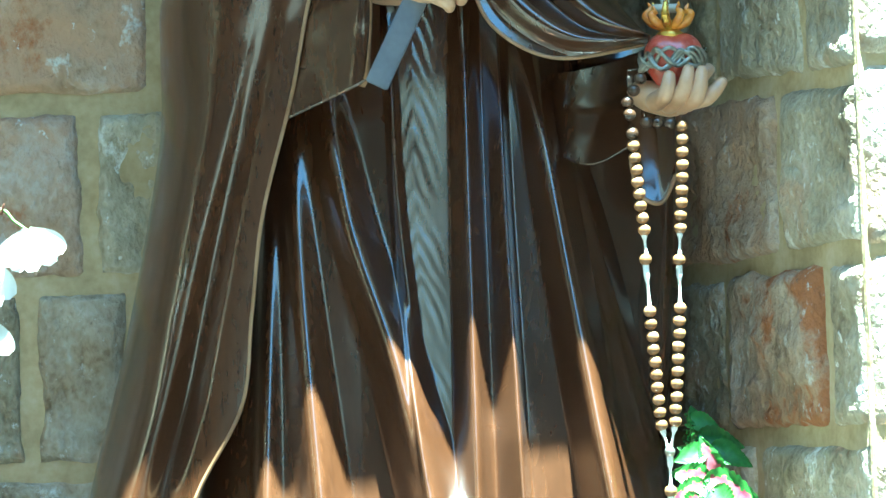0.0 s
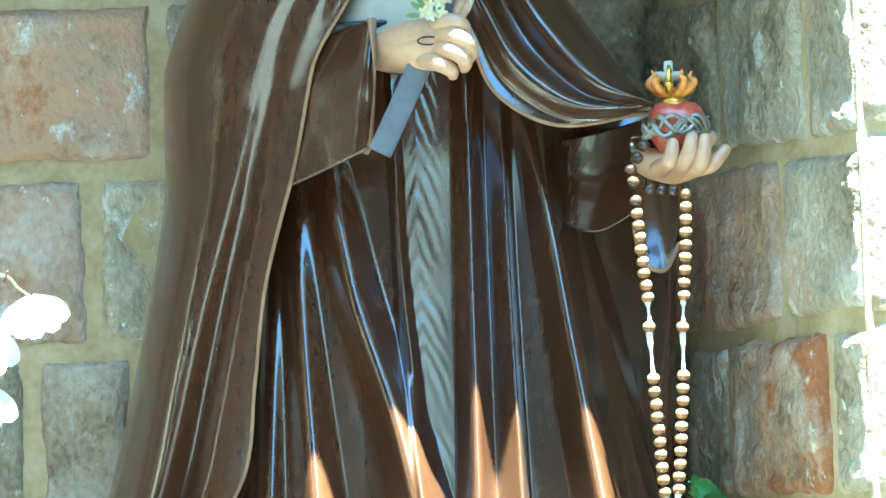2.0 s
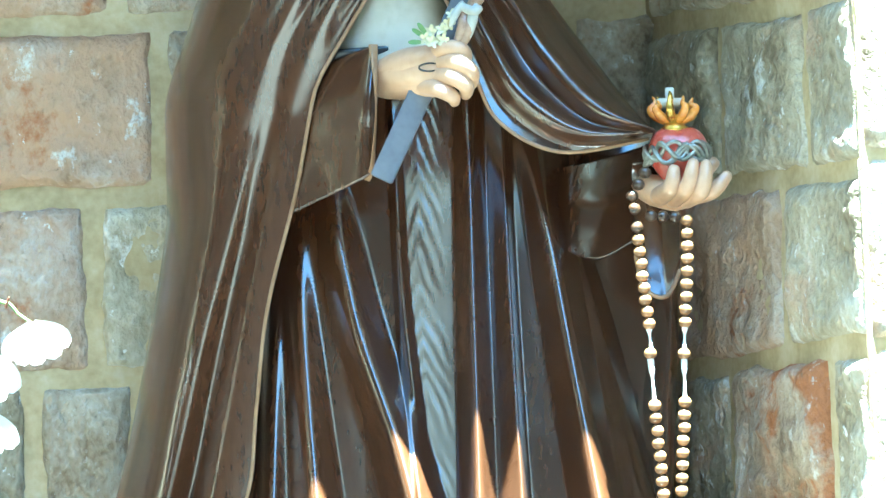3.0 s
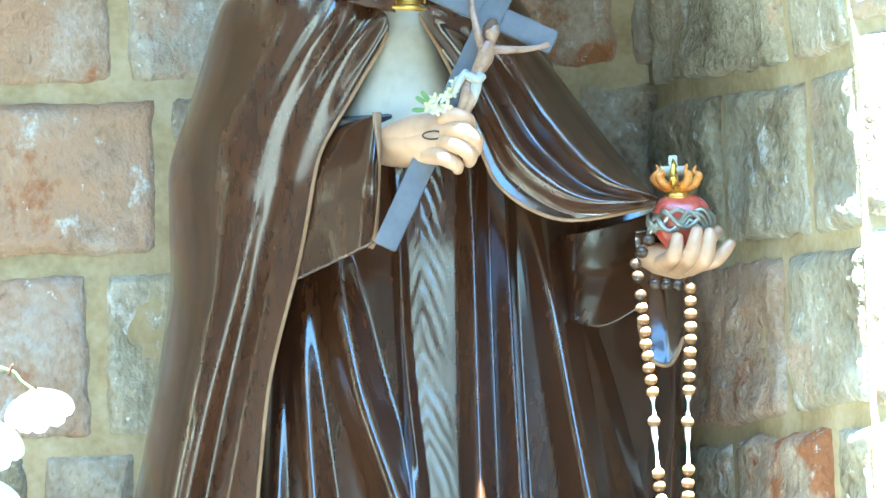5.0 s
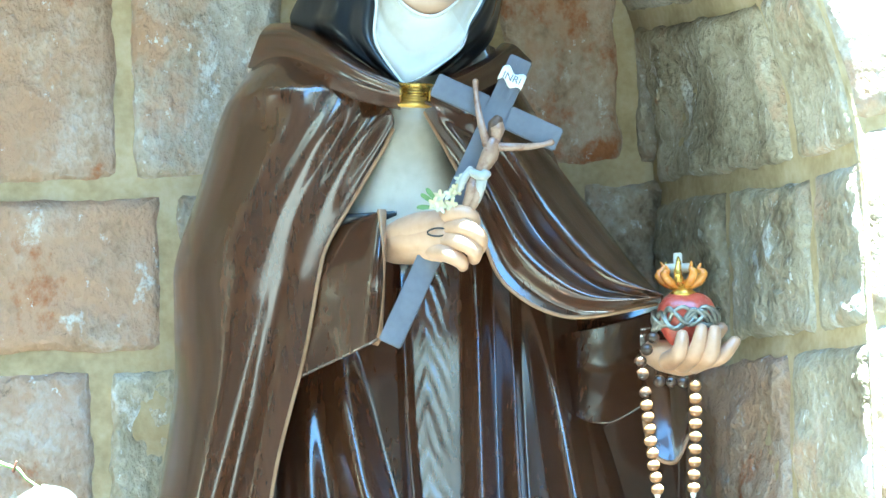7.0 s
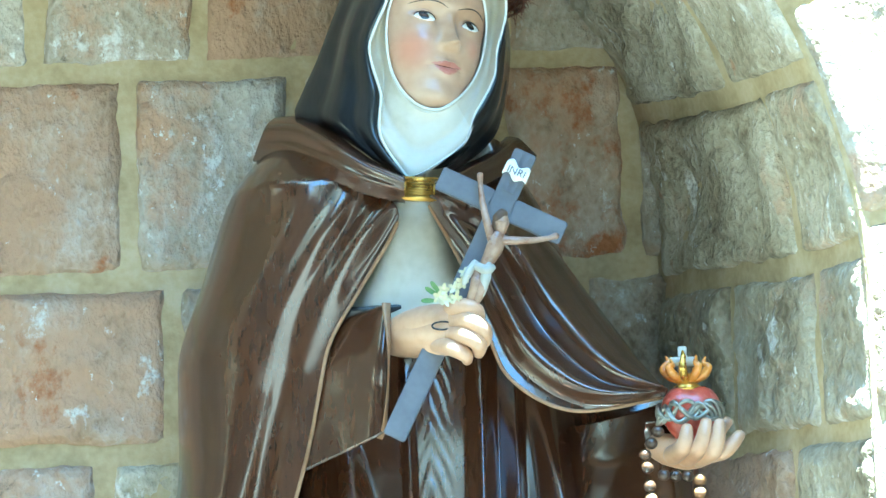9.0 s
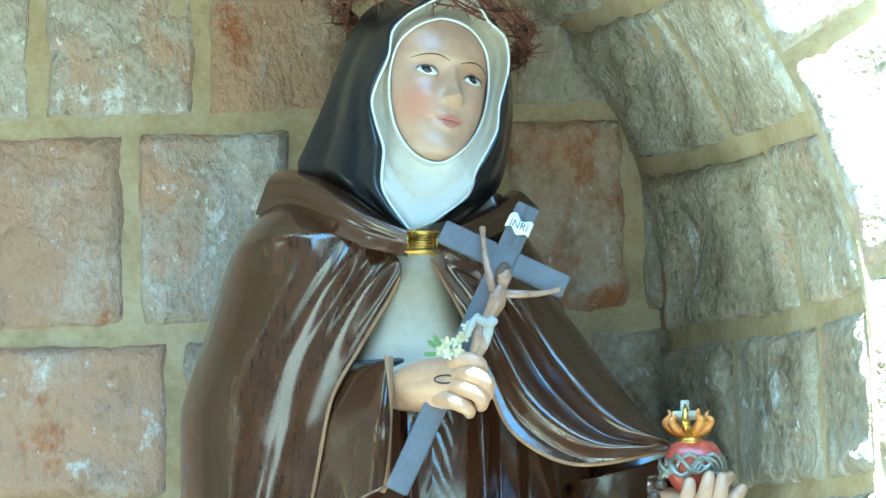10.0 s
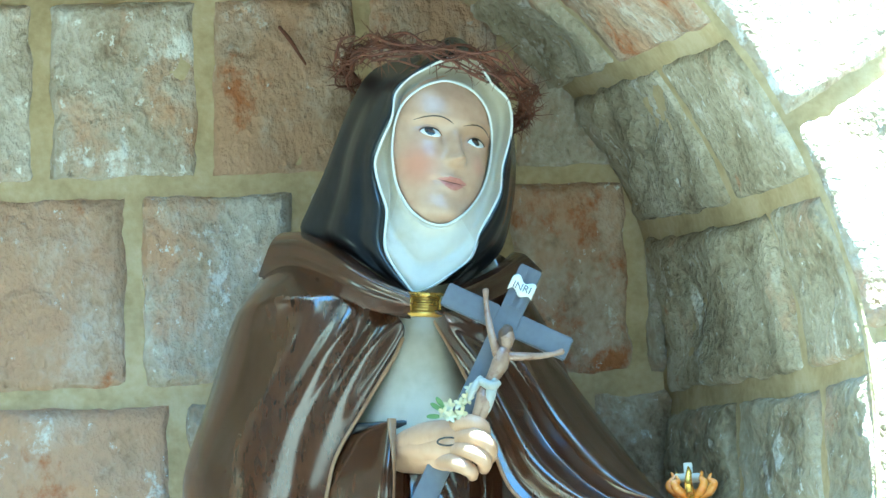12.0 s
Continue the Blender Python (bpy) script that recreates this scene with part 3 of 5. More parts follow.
# belt line under the chest panel
drape([(-0.164, 2.190), (-0.125, 2.186), (-0.069, 2.190)], [(-0.173, 2.166), (-0.125, 2.165), (-0.070, 2.167)], (-0.07, -0.085, -0.08), (-0.07, -0.085, -0.08), 0.008, P_BLACK, n1=20, n2=10)
# cloak on the other side: swept out over the raised arm
swept = drape([(-0.025, 2.330), (0.064, 2.354), (0.127, 2.305), (0.197, 2.209), (0.254, 2.112), (0.292, 2.043)], [(-0.025, 2.322), (0.023, 2.224), (0.048, 2.144), (0.082, 2.069), (0.166, 2.022), (0.292, 2.037)],
      (-0.10, -0.02, 0.02, 0.02, -0.06, -0.15), (-0.11, -0.12, -0.13, -0.14, -0.16, -0.16), 0.070, P_BROWN,
      [(0.30, 0.40, 0.22, 0.030, 0.15, 1.05), (0.74, 0.72, 0.20, 0.034, 0.08, 0.98)],
      n1=110, n2=90, lip=P_EDGE)
rim([r_[-1] for r_ in swept])
# shoulder on that side, under the sweep
cloth([(0.001, 2.413), (-0.005, 2.233)], [(0.087, 2.431), (0.148, 2.326), (0.188, 2.210)], (0.042, 2.436)[1], (0.034, 2.183)[1], 0.14, (0.14, 0.16), [], P_BROWN, nu=40, nv=40, round_l=0)
# inside of the cloak below the raised arm, and the hanging sleeve end
cloth([(0.089, 2.108), (0.097, 1.882), (0.104, 1.203)], [(0.307, 2.069), (0.338, 1.975), (0.334, 1.845), (0.324, 1.667), (0.315, 1.555), (0.300, 1.483), (0.258, 1.408), (0.226, 1.196)], (0.184, 2.073)[1], ZB, 0.07, (0.06, 0.06), [
    ([(0.247, 2.030), (0.156, 1.969), (0.121, 1.882)], 0.06, 0.06, 0.012, 0.0, 1),
    ([(0.266, 1.997), (0.217, 1.878), (0.206, 1.782)], 0.06, 0.06, 0.010, 0.0, 1),
    ([(0.318, 1.794), (0.295, 1.603), (0.255, 1.397)], 0.03, 0.04, 0.008, 0.012, 1),
    ([(0.273, 1.668), (0.242, 1.589), (0.207, 1.398)], 0.04, 0.05, 0.008, 0.012, 1),
], P_BROWN, nu=90, nv=120, round_l=0.0, round_r=0.06, lip=P_EDGE)
# raised arm's sleeve
arm = drape([(0.109, 2.021), (0.180, 2.017), (0.244, 2.026), (0.283, 2.033)], [(0.103, 1.958), (0.160, 1.901), (0.211, 1.877), (0.261, 1.897)], (0.06, -0.02, -0.06, -0.10), (0.06, -0.045, -0.095, -0.135), 0.0, P_BROWN,
            [(0.50, 0.4, 0.35, 0.004, -0.2, 1.1)], n1=60, n2=40)
# hanging sleeve end
lobe = drape([(0.264, 2.005), (0.284, 2.005), (0.305, 1.996), (0.329, 1.948)], [(0.262, 1.873), (0.273, 1.829), (0.302, 1.817), (0.324, 1.855)], (-0.15, -0.15, -0.15, -0.13), (-0.17, -0.17, -0.17, -0.15), -0.03, P_BROWN, n1=40, n2=40, lip=P_EDGE)
rim([r_[-1] for r_ in lobe], 0.003, 3)
# collar of the cloak, turned over the shoulders and meeting at the clasp
drape([(-0.244, 2.486), (-0.205, 2.475), (-0.159, 2.440), (-0.111, 2.397), (-0.059, 2.360)], [(-0.281, 2.425), (-0.226, 2.406), (-0.167, 2.367), (-0.111, 2.336), (-0.059, 2.322)],
      (0.05, 0.0, -0.06, -0.10, -0.13), (0.06, -0.02, -0.10, -0.14, -0.15), 0.045, P_BROWN, [(0.40, 0.35, 0.30, 0.012, -0.3, 1.1), (0.80, 0.70, 0.18, 0.008, 0.0, 1.1)], n1=90, n2=60, belly=0.8)
drape([(0.088, 2.446), (0.056, 2.409), (0.020, 2.382), (-0.016, 2.355)], [(0.132, 2.419), (0.081, 2.376), (0.031, 2.340), (-0.017, 2.321)],
      (0.05, -0.02, -0.08, -0.13), (0.06, -0.03, -0.11, -0.15), 0.040, P_BROWN, [(0.45, 0.40, 0.30, 0.010, -0.3, 1.1)], n1=70, n2=50, belly=0.8)


# head: face, coif, veil
def sight(p, y, plane=-0.10):
    """A place given on the upright plane through the head, moved to the depth y along the line from the viewer."""
    f = (y - EYE[1]) / (plane - EYE[1])
    return Vector((p[0] * f, y, EYE[2] + (p[1] - EYE[2]) * f))


def loop(points, n_):
    """n_ points on a smooth closed line."""
    m_ = len(points)
    return [tuple(curve([points[(k + q) % m_] for q in (-1, 0, 1, 2)], (1 + f) / 3)) for k, f in ((int(i * m_ / n_), i * m_ / n_ % 1) for i in range(n_))]


HEAD = Matrix.Translation((0.011, -0.112, 2.586)) @ Matrix.Rotation(radians(9.6), 4, "Y") @ Matrix.Rotation(radians(28), 4, "Z") @ Matrix.Rotation(radians(-3), 4, "X")
MID = ((95, 70, 50, 25, 6, -12, -30, -52, -64, -74, -86, -98, -108, -120, -132), (-22, -3, 6, 9.5, 5, 4, 5, 8, 9.5, 10.5, 6.5, 9.5, 11, 2, -26))
SIDE = ((95, 40, 0, -50, -85, -110, -132), (74, 77, 75, 71, 60, 48, 36))


def warp(z):
    """A short nose and a high mouth over a full chin."""
    return float(np.interp(z, (-130, -106, -66, -44, 0, 95), (-130, -106, -74, -54, 0, 95)))


def relief(x, z):
    """How far the face stands out at a place, millimetres from between the eyes."""
    z = warp(z)
    w = float(np.interp(z, SIDE[0][::-1], SIDE[1][::-1]))
    h = sum(float(np.interp(z + o, MID[0][::-1], MID[1][::-1])) for o in (-7, -3.5, 0, 3.5, 7)) / 5
    h -= 54 * (1 - math.sqrt(max(0.02, 1 - (x / w) ** 2)))

    def bump(px_, pz_, sx, sz, amp):
        return amp * math.exp(-((x - px_) / sx) ** 2 - ((z - pz_) / sz) ** 2)
    for sg in (-1, 1):
        h -= bump(36 * sg, 5, 20, 12, 11.0) + bump(16 * sg, -4, 8, 12, 6.5)
        h += bump(36 * sg, -2, 15, 9, 7.5) + bump(33 * sg, 21, 22, 6, 3.5)
        h += bump(38 * sg, -38, 22, 20, 4.5)
        h += bump(10.5 * sg, -46, 5.0, 6.0, 5.5) - bump(24 * sg, -75, 6, 7, 2.2)
        h += bump(6 * sg, -68.5, 6, 3.6, 2.6)
    nose = max(0.0, min(1.0, (12 - z) / 55)) ** 1.2
    under = 1.0 if z > -43 else max(0.0, 1 - (-43 - z) / 14) ** 1.3
    h += 26 * nose * under * math.exp(-(x / (6.5 + 4.0 * nose)) ** 2) + bump(0, -40, 7.5, 7, 3.0)
    h += bump(0, -69, 16, 4.0, 2.4) + bump(0, -80, 13, 5.0, 3.4) - bump(0, -74.3, 23, 1.8, 2.2) - bump(0, -62, 3, 6, 1.4)
    return h + bump(-2, -106, 17, 13, 4.0)


def on_face(x, z, lift=0.0):
    return HEAD @ Vector((x * 0.00105, -(relief(x, z) + lift) * 0.00105, z * 0.00105))


N_HOOD = 96
OVAL = loop([(0.007, 2.669), (0.039, 2.653), (0.058, 2.624), (0.063, 2.586), (0.059, 2.546), (0.046, 2.508), (0.024, 2.480), (-0.005, 2.462),
             (-0.032, 2.466), (-0.056, 2.486), (-0.073, 2.519), (-0.079, 2.559), (-0.076, 2.602), (-0.063, 2.637), (-0.040, 2.658), (-0.016, 2.668)], N_HOOD)


def in_oval(p, grow):
    """Whether a point of the face shows in the coif's opening, widened by grow."""
    q = sight((p.x, p.z), -0.10, p.y)
    x, z = (q.x + 0.008) / grow - 0.008, (q.z - 2.566) / grow + 2.566
    inside = False
    for k in range(N_HOOD):
        (x0, z0), (x1, z1) = OVAL[k - 1], OVAL[k]
        if (z0 > z) != (z1 > z) and x < x0 + (x1 - x0) * (z - z0) / (z1 - z0):
            inside = not inside
    return inside


def face():
    nx, nz = 120, 170
    xs, zs = [-73 + 146 * i / nx for i in range(nx + 1)], [-130 + 222 * j / nz for j in range(nz + 1)]
    rows = [[on_face(x * min(1.0, float(np.interp(z, SIDE[0][::-1], SIDE[1][::-1])) / 74), z) for x in xs] for z in zs]

    def zone(i, j):
        x, z = xs[i] * 0.9, warp(zs[j])
        top = -74.3 + 7.4 * max(0.0, 1 - abs(x) / 24) ** 0.9 - 1.6 * math.exp(-(x / 3) ** 2) + 0.003 * x * x
        low = -74.3 - 8.6 * max(0.0, 1 - (x / 21) ** 2) ** 1.1 + 0.003 * x * x
        if not in_oval(rows[j][i], 1.07):
            return None
        return P_LIP if abs(x) < 24 and low < z < top else P_FACE
    put_grid(rows, zone)
    # dark line where the lips meet
    tube([on_face(x, -66.3 + 0.003 * x * x, 0.1) for x in range(-20, 21, 5)], [0.0002 + 0.0004 * math.sin(math.pi * k / 8) for k in range(9)], P_DARK, 6, steps=2)
    for sg in (-1, 1):
        cx, cz, w_ = 35 * sg, -2.0, 15.0

        def lid(u, v):
            """u from corner to corner, v from the lower lid (-1) to the upper (1)."""
            arch = (1 - u * u) ** 0.75
            return cx + w_ * u, cz + 0.6 * u * sg + (8.2 * v if v > 0 else 5.6 * v) * arch
        eye = []
        for j in range(19):
            v = -1 + 2 * j / 18
            eye.append([on_face(*lid(u, v), 0.5 + 1.6 * (1 - u * u) * (1 - 0.6 * v * v)) for u in [-1 + i / 16 for i in range(33)]])

        def iris(i, j):
            u, v = -1 + (i + 0.5) / 16, -1 + 2 * (j + 0.5) / 18
            x, z = lid(u, v)
            d = math.hypot(x - cx + 2.2, z - cz - 2.2)
            return P_DARK if d < 2.8 else P_IRIS if d < 6.4 else P_WHITE
        put_grid(eye, iris)
        tube([on_face(*lid(-1 + k / 6, 1), 2.0) for k in range(13)], [0.0005 + 0.0007 * math.sin(math.pi * k / 12) for k in range(13)], P_DARK, 6, steps=2)
        tube([on_face(lid(-1 + k / 6, 1)[0], lid(-1 + k / 6, 1)[1] + 2.2, 0.6) for k in range(13)], [0.0006 + 0.0012 * math.sin(math.pi * k / 12) for k in range(13)], P_FACE, 10, steps=2)
        tube([on_face(*lid(-1 + k / 6, -1), 0.4) for k in range(13)], [0.0004 + 0.0004 * math.sin(math.pi * k / 12) for k in range(13)], P_SKIN, 6, steps=2)
        brow = [(cx - 2 * sg + 25 * u, 21 - 6.5 * (u + 0.15 * sg) ** 2 + 1.0 * u * sg) for u in [-1 + k / 6 for k in range(13)]]
        tube([on_face(x, z, 0.0) for x, z in brow if abs(x) < 62], [0.0004 + 0.0007 * math.sin(math.pi * k / 12) ** 0.7 for k in range(len([1 for x, z in brow if abs(x) < 62]))], P_DARK, 6, steps=2)

    flat = [(sight((p.x, p.z), -0.10, p.y), p.y) for row in rows for p in row]
    xz, ys = np.array([(q.x, q.z) for q, _ in flat]), np.array([y for _, y in flat])
    near = []
    for p in OVAL:
        d = np.hypot(xz[:, 0] - p[0], xz[:, 1] - p[1])
        near.append(float(ys[d < d.min() + 0.002].min()))
    return [sum(near[(k + o) % N_HOOD] for o in range(-3, 4)) / 7 - 0.004 for k in range(N_HOOD)]


OVAL_Y = face()
LINING = loop([(0.003, 2.702), (0.040, 2.704), (0.065, 2.664), (0.086, 2.642), (0.092, 2.611), (0.088, 2.580), (0.077, 2.543), (0.073, 2.508),
               (0.056, 2.474), (0.042, 2.450), (0.029, 2.415), (-0.002, 2.390), (-0.046, 2.365), (-0.064, 2.378), (-0.089, 2.418), (-0.093, 2.447),
               (-0.089, 2.484), (-0.098, 2.518), (-0.104, 2.553), (-0.094, 2.584), (-0.078, 2.619), (-0.073, 2.652), (-0.053, 2.675), (-0.030, 2.688)], N_HOOD)
HOOD = loop([(0.014, 2.734), (0.036, 2.721), (0.054, 2.693), (0.081, 2.654), (0.092, 2.602), (0.096, 2.554), (0.092, 2.498), (0.082, 2.451),
             (0.068, 2.418), (0.035, 2.387), (-0.007, 2.364), (-0.046, 2.356), (-0.085, 2.372), (-0.130, 2.401), (-0.176, 2.431), (-0.211, 2.458),
             (-0.200, 2.492), (-0.178, 2.539), (-0.158, 2.590), (-0.134, 2.646), (-0.109, 2.684), (-0.076, 2.702), (-0.029, 2.712), (-0.008, 2.728)], N_HOOD)


def blend(a, b, f):
    return (a[0] + (b[0] - a[0]) * f, a[1] + (b[1] - a[1]) * f)


def low(k):
    """How far down the hood a place on its lines is: 0 at the crown of the head, 1 at the throat."""
    return min(1.0, max(0.0, (2.70 - LINING[k][1]) / 0.335))


def oval_depth(k):
    return OVAL_Y[k]


def lining_depth(k):
    return min(OVAL_Y[k] - 0.004, -0.088 - 0.045 * low(k) + 0.12 * max(0.0, LINING[k][0]))


K = range(N_HOOD)
rim_rows = [[sight(blend(OVAL[k], (-0.008, 2.567), 0.06), oval_depth(k) + 0.03) for k in K], [sight(OVAL[k], oval_depth(k)) for k in K],
            [sight(blend(OVAL[k], LINING[k], 0.07), oval_depth(k) - 0.0012) for k in K]]
wimple = [rim_rows[-1]]
for f in (0.2, 0.35, 0.5, 0.65, 0.8, 0.92, 1.0):
    row = []
    for k in K:
        side = 1 - min(1.0, max(0.0, (low(k) - 0.62) / 0.25))
        valley = 0.022 * side * math.sin(math.pi * min(1.0, f * 1.02)) ** 0.8
        pleat = (1 - side) * (0.006 * math.sin(f * 13 + 0.5 * math.sin(k * 0.5)) + 0.010 * math.sin(math.pi * f))
        row.append(sight(blend(blend(OVAL[k], LINING[k], 0.07), LINING[k], f), oval_depth(k) + (lining_depth(k) - oval_depth(k)) * f + valley + pleat))
    wimple.append(row)
put_grid(rim_rows, P_COIF, close=True)
put_grid(wimple, lambda i, j: P_CREAM if low(i) > 0.78 else P_COIF, close=True)
tube([rim_rows[1][k % N_HOOD] + Vector((0, -0.001, 0)) for k in range(0, N_HOOD + 1, 2)], 0.0017, P_WHITE, 8, steps=2)
tube([wimple[-1][k % N_HOOD] + Vector((0, -0.001, 0)) for k in range(0, N_HOOD + 1, 2)], 0.0021, P_WHITE, 8, steps=2)
# black veil over it, its long folds running down to the shoulder
veil = [[p + Vector((0, 0.003, 0)) for p in wimple[-1]]]
for f in (0.06, 0.16, 0.26, 0.36, 0.46, 0.56, 0.66, 0.76, 0.86, 0.95, 1.0):
    row = []
    for k in K:
        wide = math.hypot(HOOD[k][0] - LINING[k][0], HOOD[k][1] - LINING[k][1])
        fold = min(1.0, wide / 0.06) * (0.010 * math.sin(2 * math.pi * (2.2 * f + 0.12)) + 0.005 * math.sin(2 * math.pi * (4.6 * f + 0.4))) * low(k) ** 0.5
        y = lining_depth(k) - 0.006 * math.sin(math.pi * min(1.0, f * 3)) + (0.10 + 0.03 * low(k)) * f ** 1.7 - fold
        row.append(sight(blend(LINING[k], HOOD[k], f), y))
    veil.append(row)
for f, y in ((0.99, 0.06), (0.9, 0.10), (0.6, 0.14), (0.1, 0.15)):
    veil.append([sight(blend((-0.03, 2.56), HOOD[k], f), y) for k in K])
put_grid(veil, P_BLACK, close=True)
# throat, wrapped in soft pleats, between the chin and the clasp
cloth([(-0.084, 2.483), (-0.088, 2.426), (-0.063, 2.355)], [(0.045, 2.480), (0.025, 2.423), (-0.022, 2.355)], 2.488, 2.352, -0.045, (0.03, 0.062), [], P_CREAM, nu=60, nv=70, flare=0.6, wave=0.004,
      carve=lambda x, z: 0.0022 * math.sin((z - 0.45 * x + 0.012 * math.sin(40 * x)) * 2 * math.pi / 0.034))


# hands
def hand_point(p, y):
    return (p[0], y, p[1])


for pts, ys, rs in (
        ([(-0.079, 2.143), (-0.064, 2.144), (-0.037, 2.146), (-0.006, 2.147), (0.017, 2.144)], (-0.115, -0.150, -0.182, -0.205, -0.205), (0.018, 0.023, 0.026, 0.024, 0.014)),
        ([(-0.075, 2.128), (-0.053, 2.126), (-0.019, 2.122), (0.001, 2.114)], (-0.115, -0.158, -0.192, -0.205), (0.018, 0.024, 0.024, 0.016)),
        ([(-0.075, 2.135), (-0.045, 2.135), (-0.010, 2.133), (0.009, 2.130)], (-0.120, -0.165, -0.198, -0.210), (0.026, 0.031, 0.030, 0.022)),
        ([(-0.014, 2.156), (0.014, 2.161), (0.033, 2.156), (0.037, 2.147)], (-0.194, -0.233, -0.236, -0.220), (0.013, 0.0125, 0.0115, 0.010)),
        ([(-0.010, 2.142), (0.023, 2.141), (0.043, 2.128), (0.044, 2.115)], (-0.199, -0.242, -0.244, -0.225), (0.0135, 0.0130, 0.012, 0.010)),
        ([(-0.014, 2.129), (0.018, 2.122), (0.036, 2.109), (0.036, 2.100)], (-0.199, -0.240, -0.242, -0.225), (0.0135, 0.0130, 0.0115, 0.009)),
        ([(-0.026, 2.118), (-0.001, 2.106), (0.017, 2.096), (0.020, 2.090)], (-0.194, -0.232, -0.234, -0.225), (0.013, 0.0115, 0.0105, 0.008))):
    tube([hand_point(p, y) for p, y in zip(pts, ys)], rs, P_SKIN, 16)
wound = (-0.012, 2.137)
tube([(wound[0] + 0.0145 * math.cos(a_), -0.2290 - 0.001 * math.cos(a_), wound[1] + 0.0055 * math.sin(a_)) for a_ in [2 * math.pi * q / 20 for q in range(21)]], 0.0012, P_BLACK, 6, steps=1)
for pts, ys, rs in (
        ([(0.279, 1.977), (0.291, 1.965), (0.320, 1.954), (0.340, 1.958)], (-0.10, -0.16, -0.19, -0.19), (0.016, 0.022, 0.022, 0.016)),
        ([(0.297, 1.953), (0.310, 1.961), (0.315, 1.984)], (-0.2, -0.235, -0.235), (0.014, 0.012, 0.0085)),
        ([(0.316, 1.949), (0.332, 1.960), (0.341, 1.991)], (-0.2, -0.24, -0.24), (0.014, 0.012, 0.0085)),
        ([(0.332, 1.948), (0.351, 1.955), (0.359, 1.989)], (-0.2, -0.24, -0.24), (0.014, 0.012, 0.0085)),
        ([(0.339, 1.952), (0.367, 1.955), (0.387, 1.975)], (-0.19, -0.22, -0.22), (0.013, 0.011, 0.008)),
        ([(0.352, 1.975), (0.364, 1.990), (0.375, 2.000)], (-0.15, -0.15, -0.15), (0.013, 0.011, 0.009))):
    tube([hand_point(p, y) for p, y in zip(pts, ys)], rs, P_SKIN, 14)
statue = S.make("statue", PAINTS)
tagged(statue, "painted statue in glossy brown cloak, black veil and cream coif", "statue")



# ---- things on and round the statue ----
BEAD_WOOD = material("turned bead wood", [(0.17, 0.08, 0.03), (0.32, 0.17, 0.07)], 0.38, 40, 220, 0.2, 0.0008, vary=0.25, coat=0.2)
# the same beads near the hand, with the shade there put into their colour
BEAD_SHADED = material("bead wood with shade in its colour", [(0.030, 0.015, 0.008), (0.07, 0.035, 0.018)], 0.3, 40, 220, 0.2, 0.0008, vary=0.2, coat=0.5)
RED = material("red glazed paint", [(0.42, 0.06, 0.04), (0.55, 0.12, 0.08)], 0.28, 25, 120, 0.2, 0.001, coat=0.5)
ORANGE = material("orange flame paint", [(0.55, 0.15, 0.02), (0.72, 0.34, 0.05)], 0.25, 30, 120, 0.2, 0.001, coat=0.5)
SILVER = material("dull silver wire", [(0.22, 0.22, 0.19), (0.42, 0.41, 0.36)], 0.35, 40, 200, 0.2, 0.001, metal=0.7)
THORN = material("dry reddish thorn wood", [(0.07, 0.022, 0.013), (0.20, 0.075, 0.04)], 0.6, 40, 200, 0.4, 0.001)
CORD = material("white plastic cord", [(0.72, 0.72, 0.68), (0.80, 0.80, 0.77)], 0.4, 40, 200, 0.1, 0.0005)
PETAL = material("white petal", [(0.74, 0.76, 0.74), (0.83, 0.84, 0.82)], 0.5, 20, 120, 0.2, 0.001, through_light=0.35)
LEAF_GREEN = material("leaf green", [(0.03, 0.10, 0.014), (0.08, 0.22, 0.035)], 0.42, 30, 160, 0.4, 0.001, vary=0.2, through_light=0.3)
LEAF_PINK = material("leaf pink centre", [(0.15, 0.02, 0.045), (0.36, 0.10, 0.13)], 0.42, 30, 160, 0.4, 0.001, vary=0.2, through_light=0.3)
STEM = material("green stem", [(0.10, 0.18, 0.05), (0.18, 0.26, 0.08)], 0.5, 30, 120, 0.3, 0.001)
CLAY = material("terracotta", [(0.32, 0.14, 0.08), (0.40, 0.19, 0.11)], 0.8, 8, 90, 0.4, 0.002)
LINEN = material("grey-white linen paint", [(0.34, 0.33, 0.29), (0.46, 0.45, 0.40)], 0.45, 30, 140, 0.3, 0.001)
DARKHAIR = material("dark brown hair paint", [(0.05, 0.03, 0.02), (0.10, 0.06, 0.035)], 0.45, 40, 160, 0.3, 0.001)
LILY = material("cream lily paint", [(0.50, 0.44, 0.24), (0.66, 0.60, 0.40)], 0.45, 30, 140, 0.2, 0.001)
IVORY = material("ivory flesh paint", [(0.20, 0.11, 0.07), (0.38, 0.26, 0.18)], 0.32, 30, 140, 0.2, 0.001, coat=0.3)


def xyz(p, y):
    return Vector((p[0], y, p[1]))


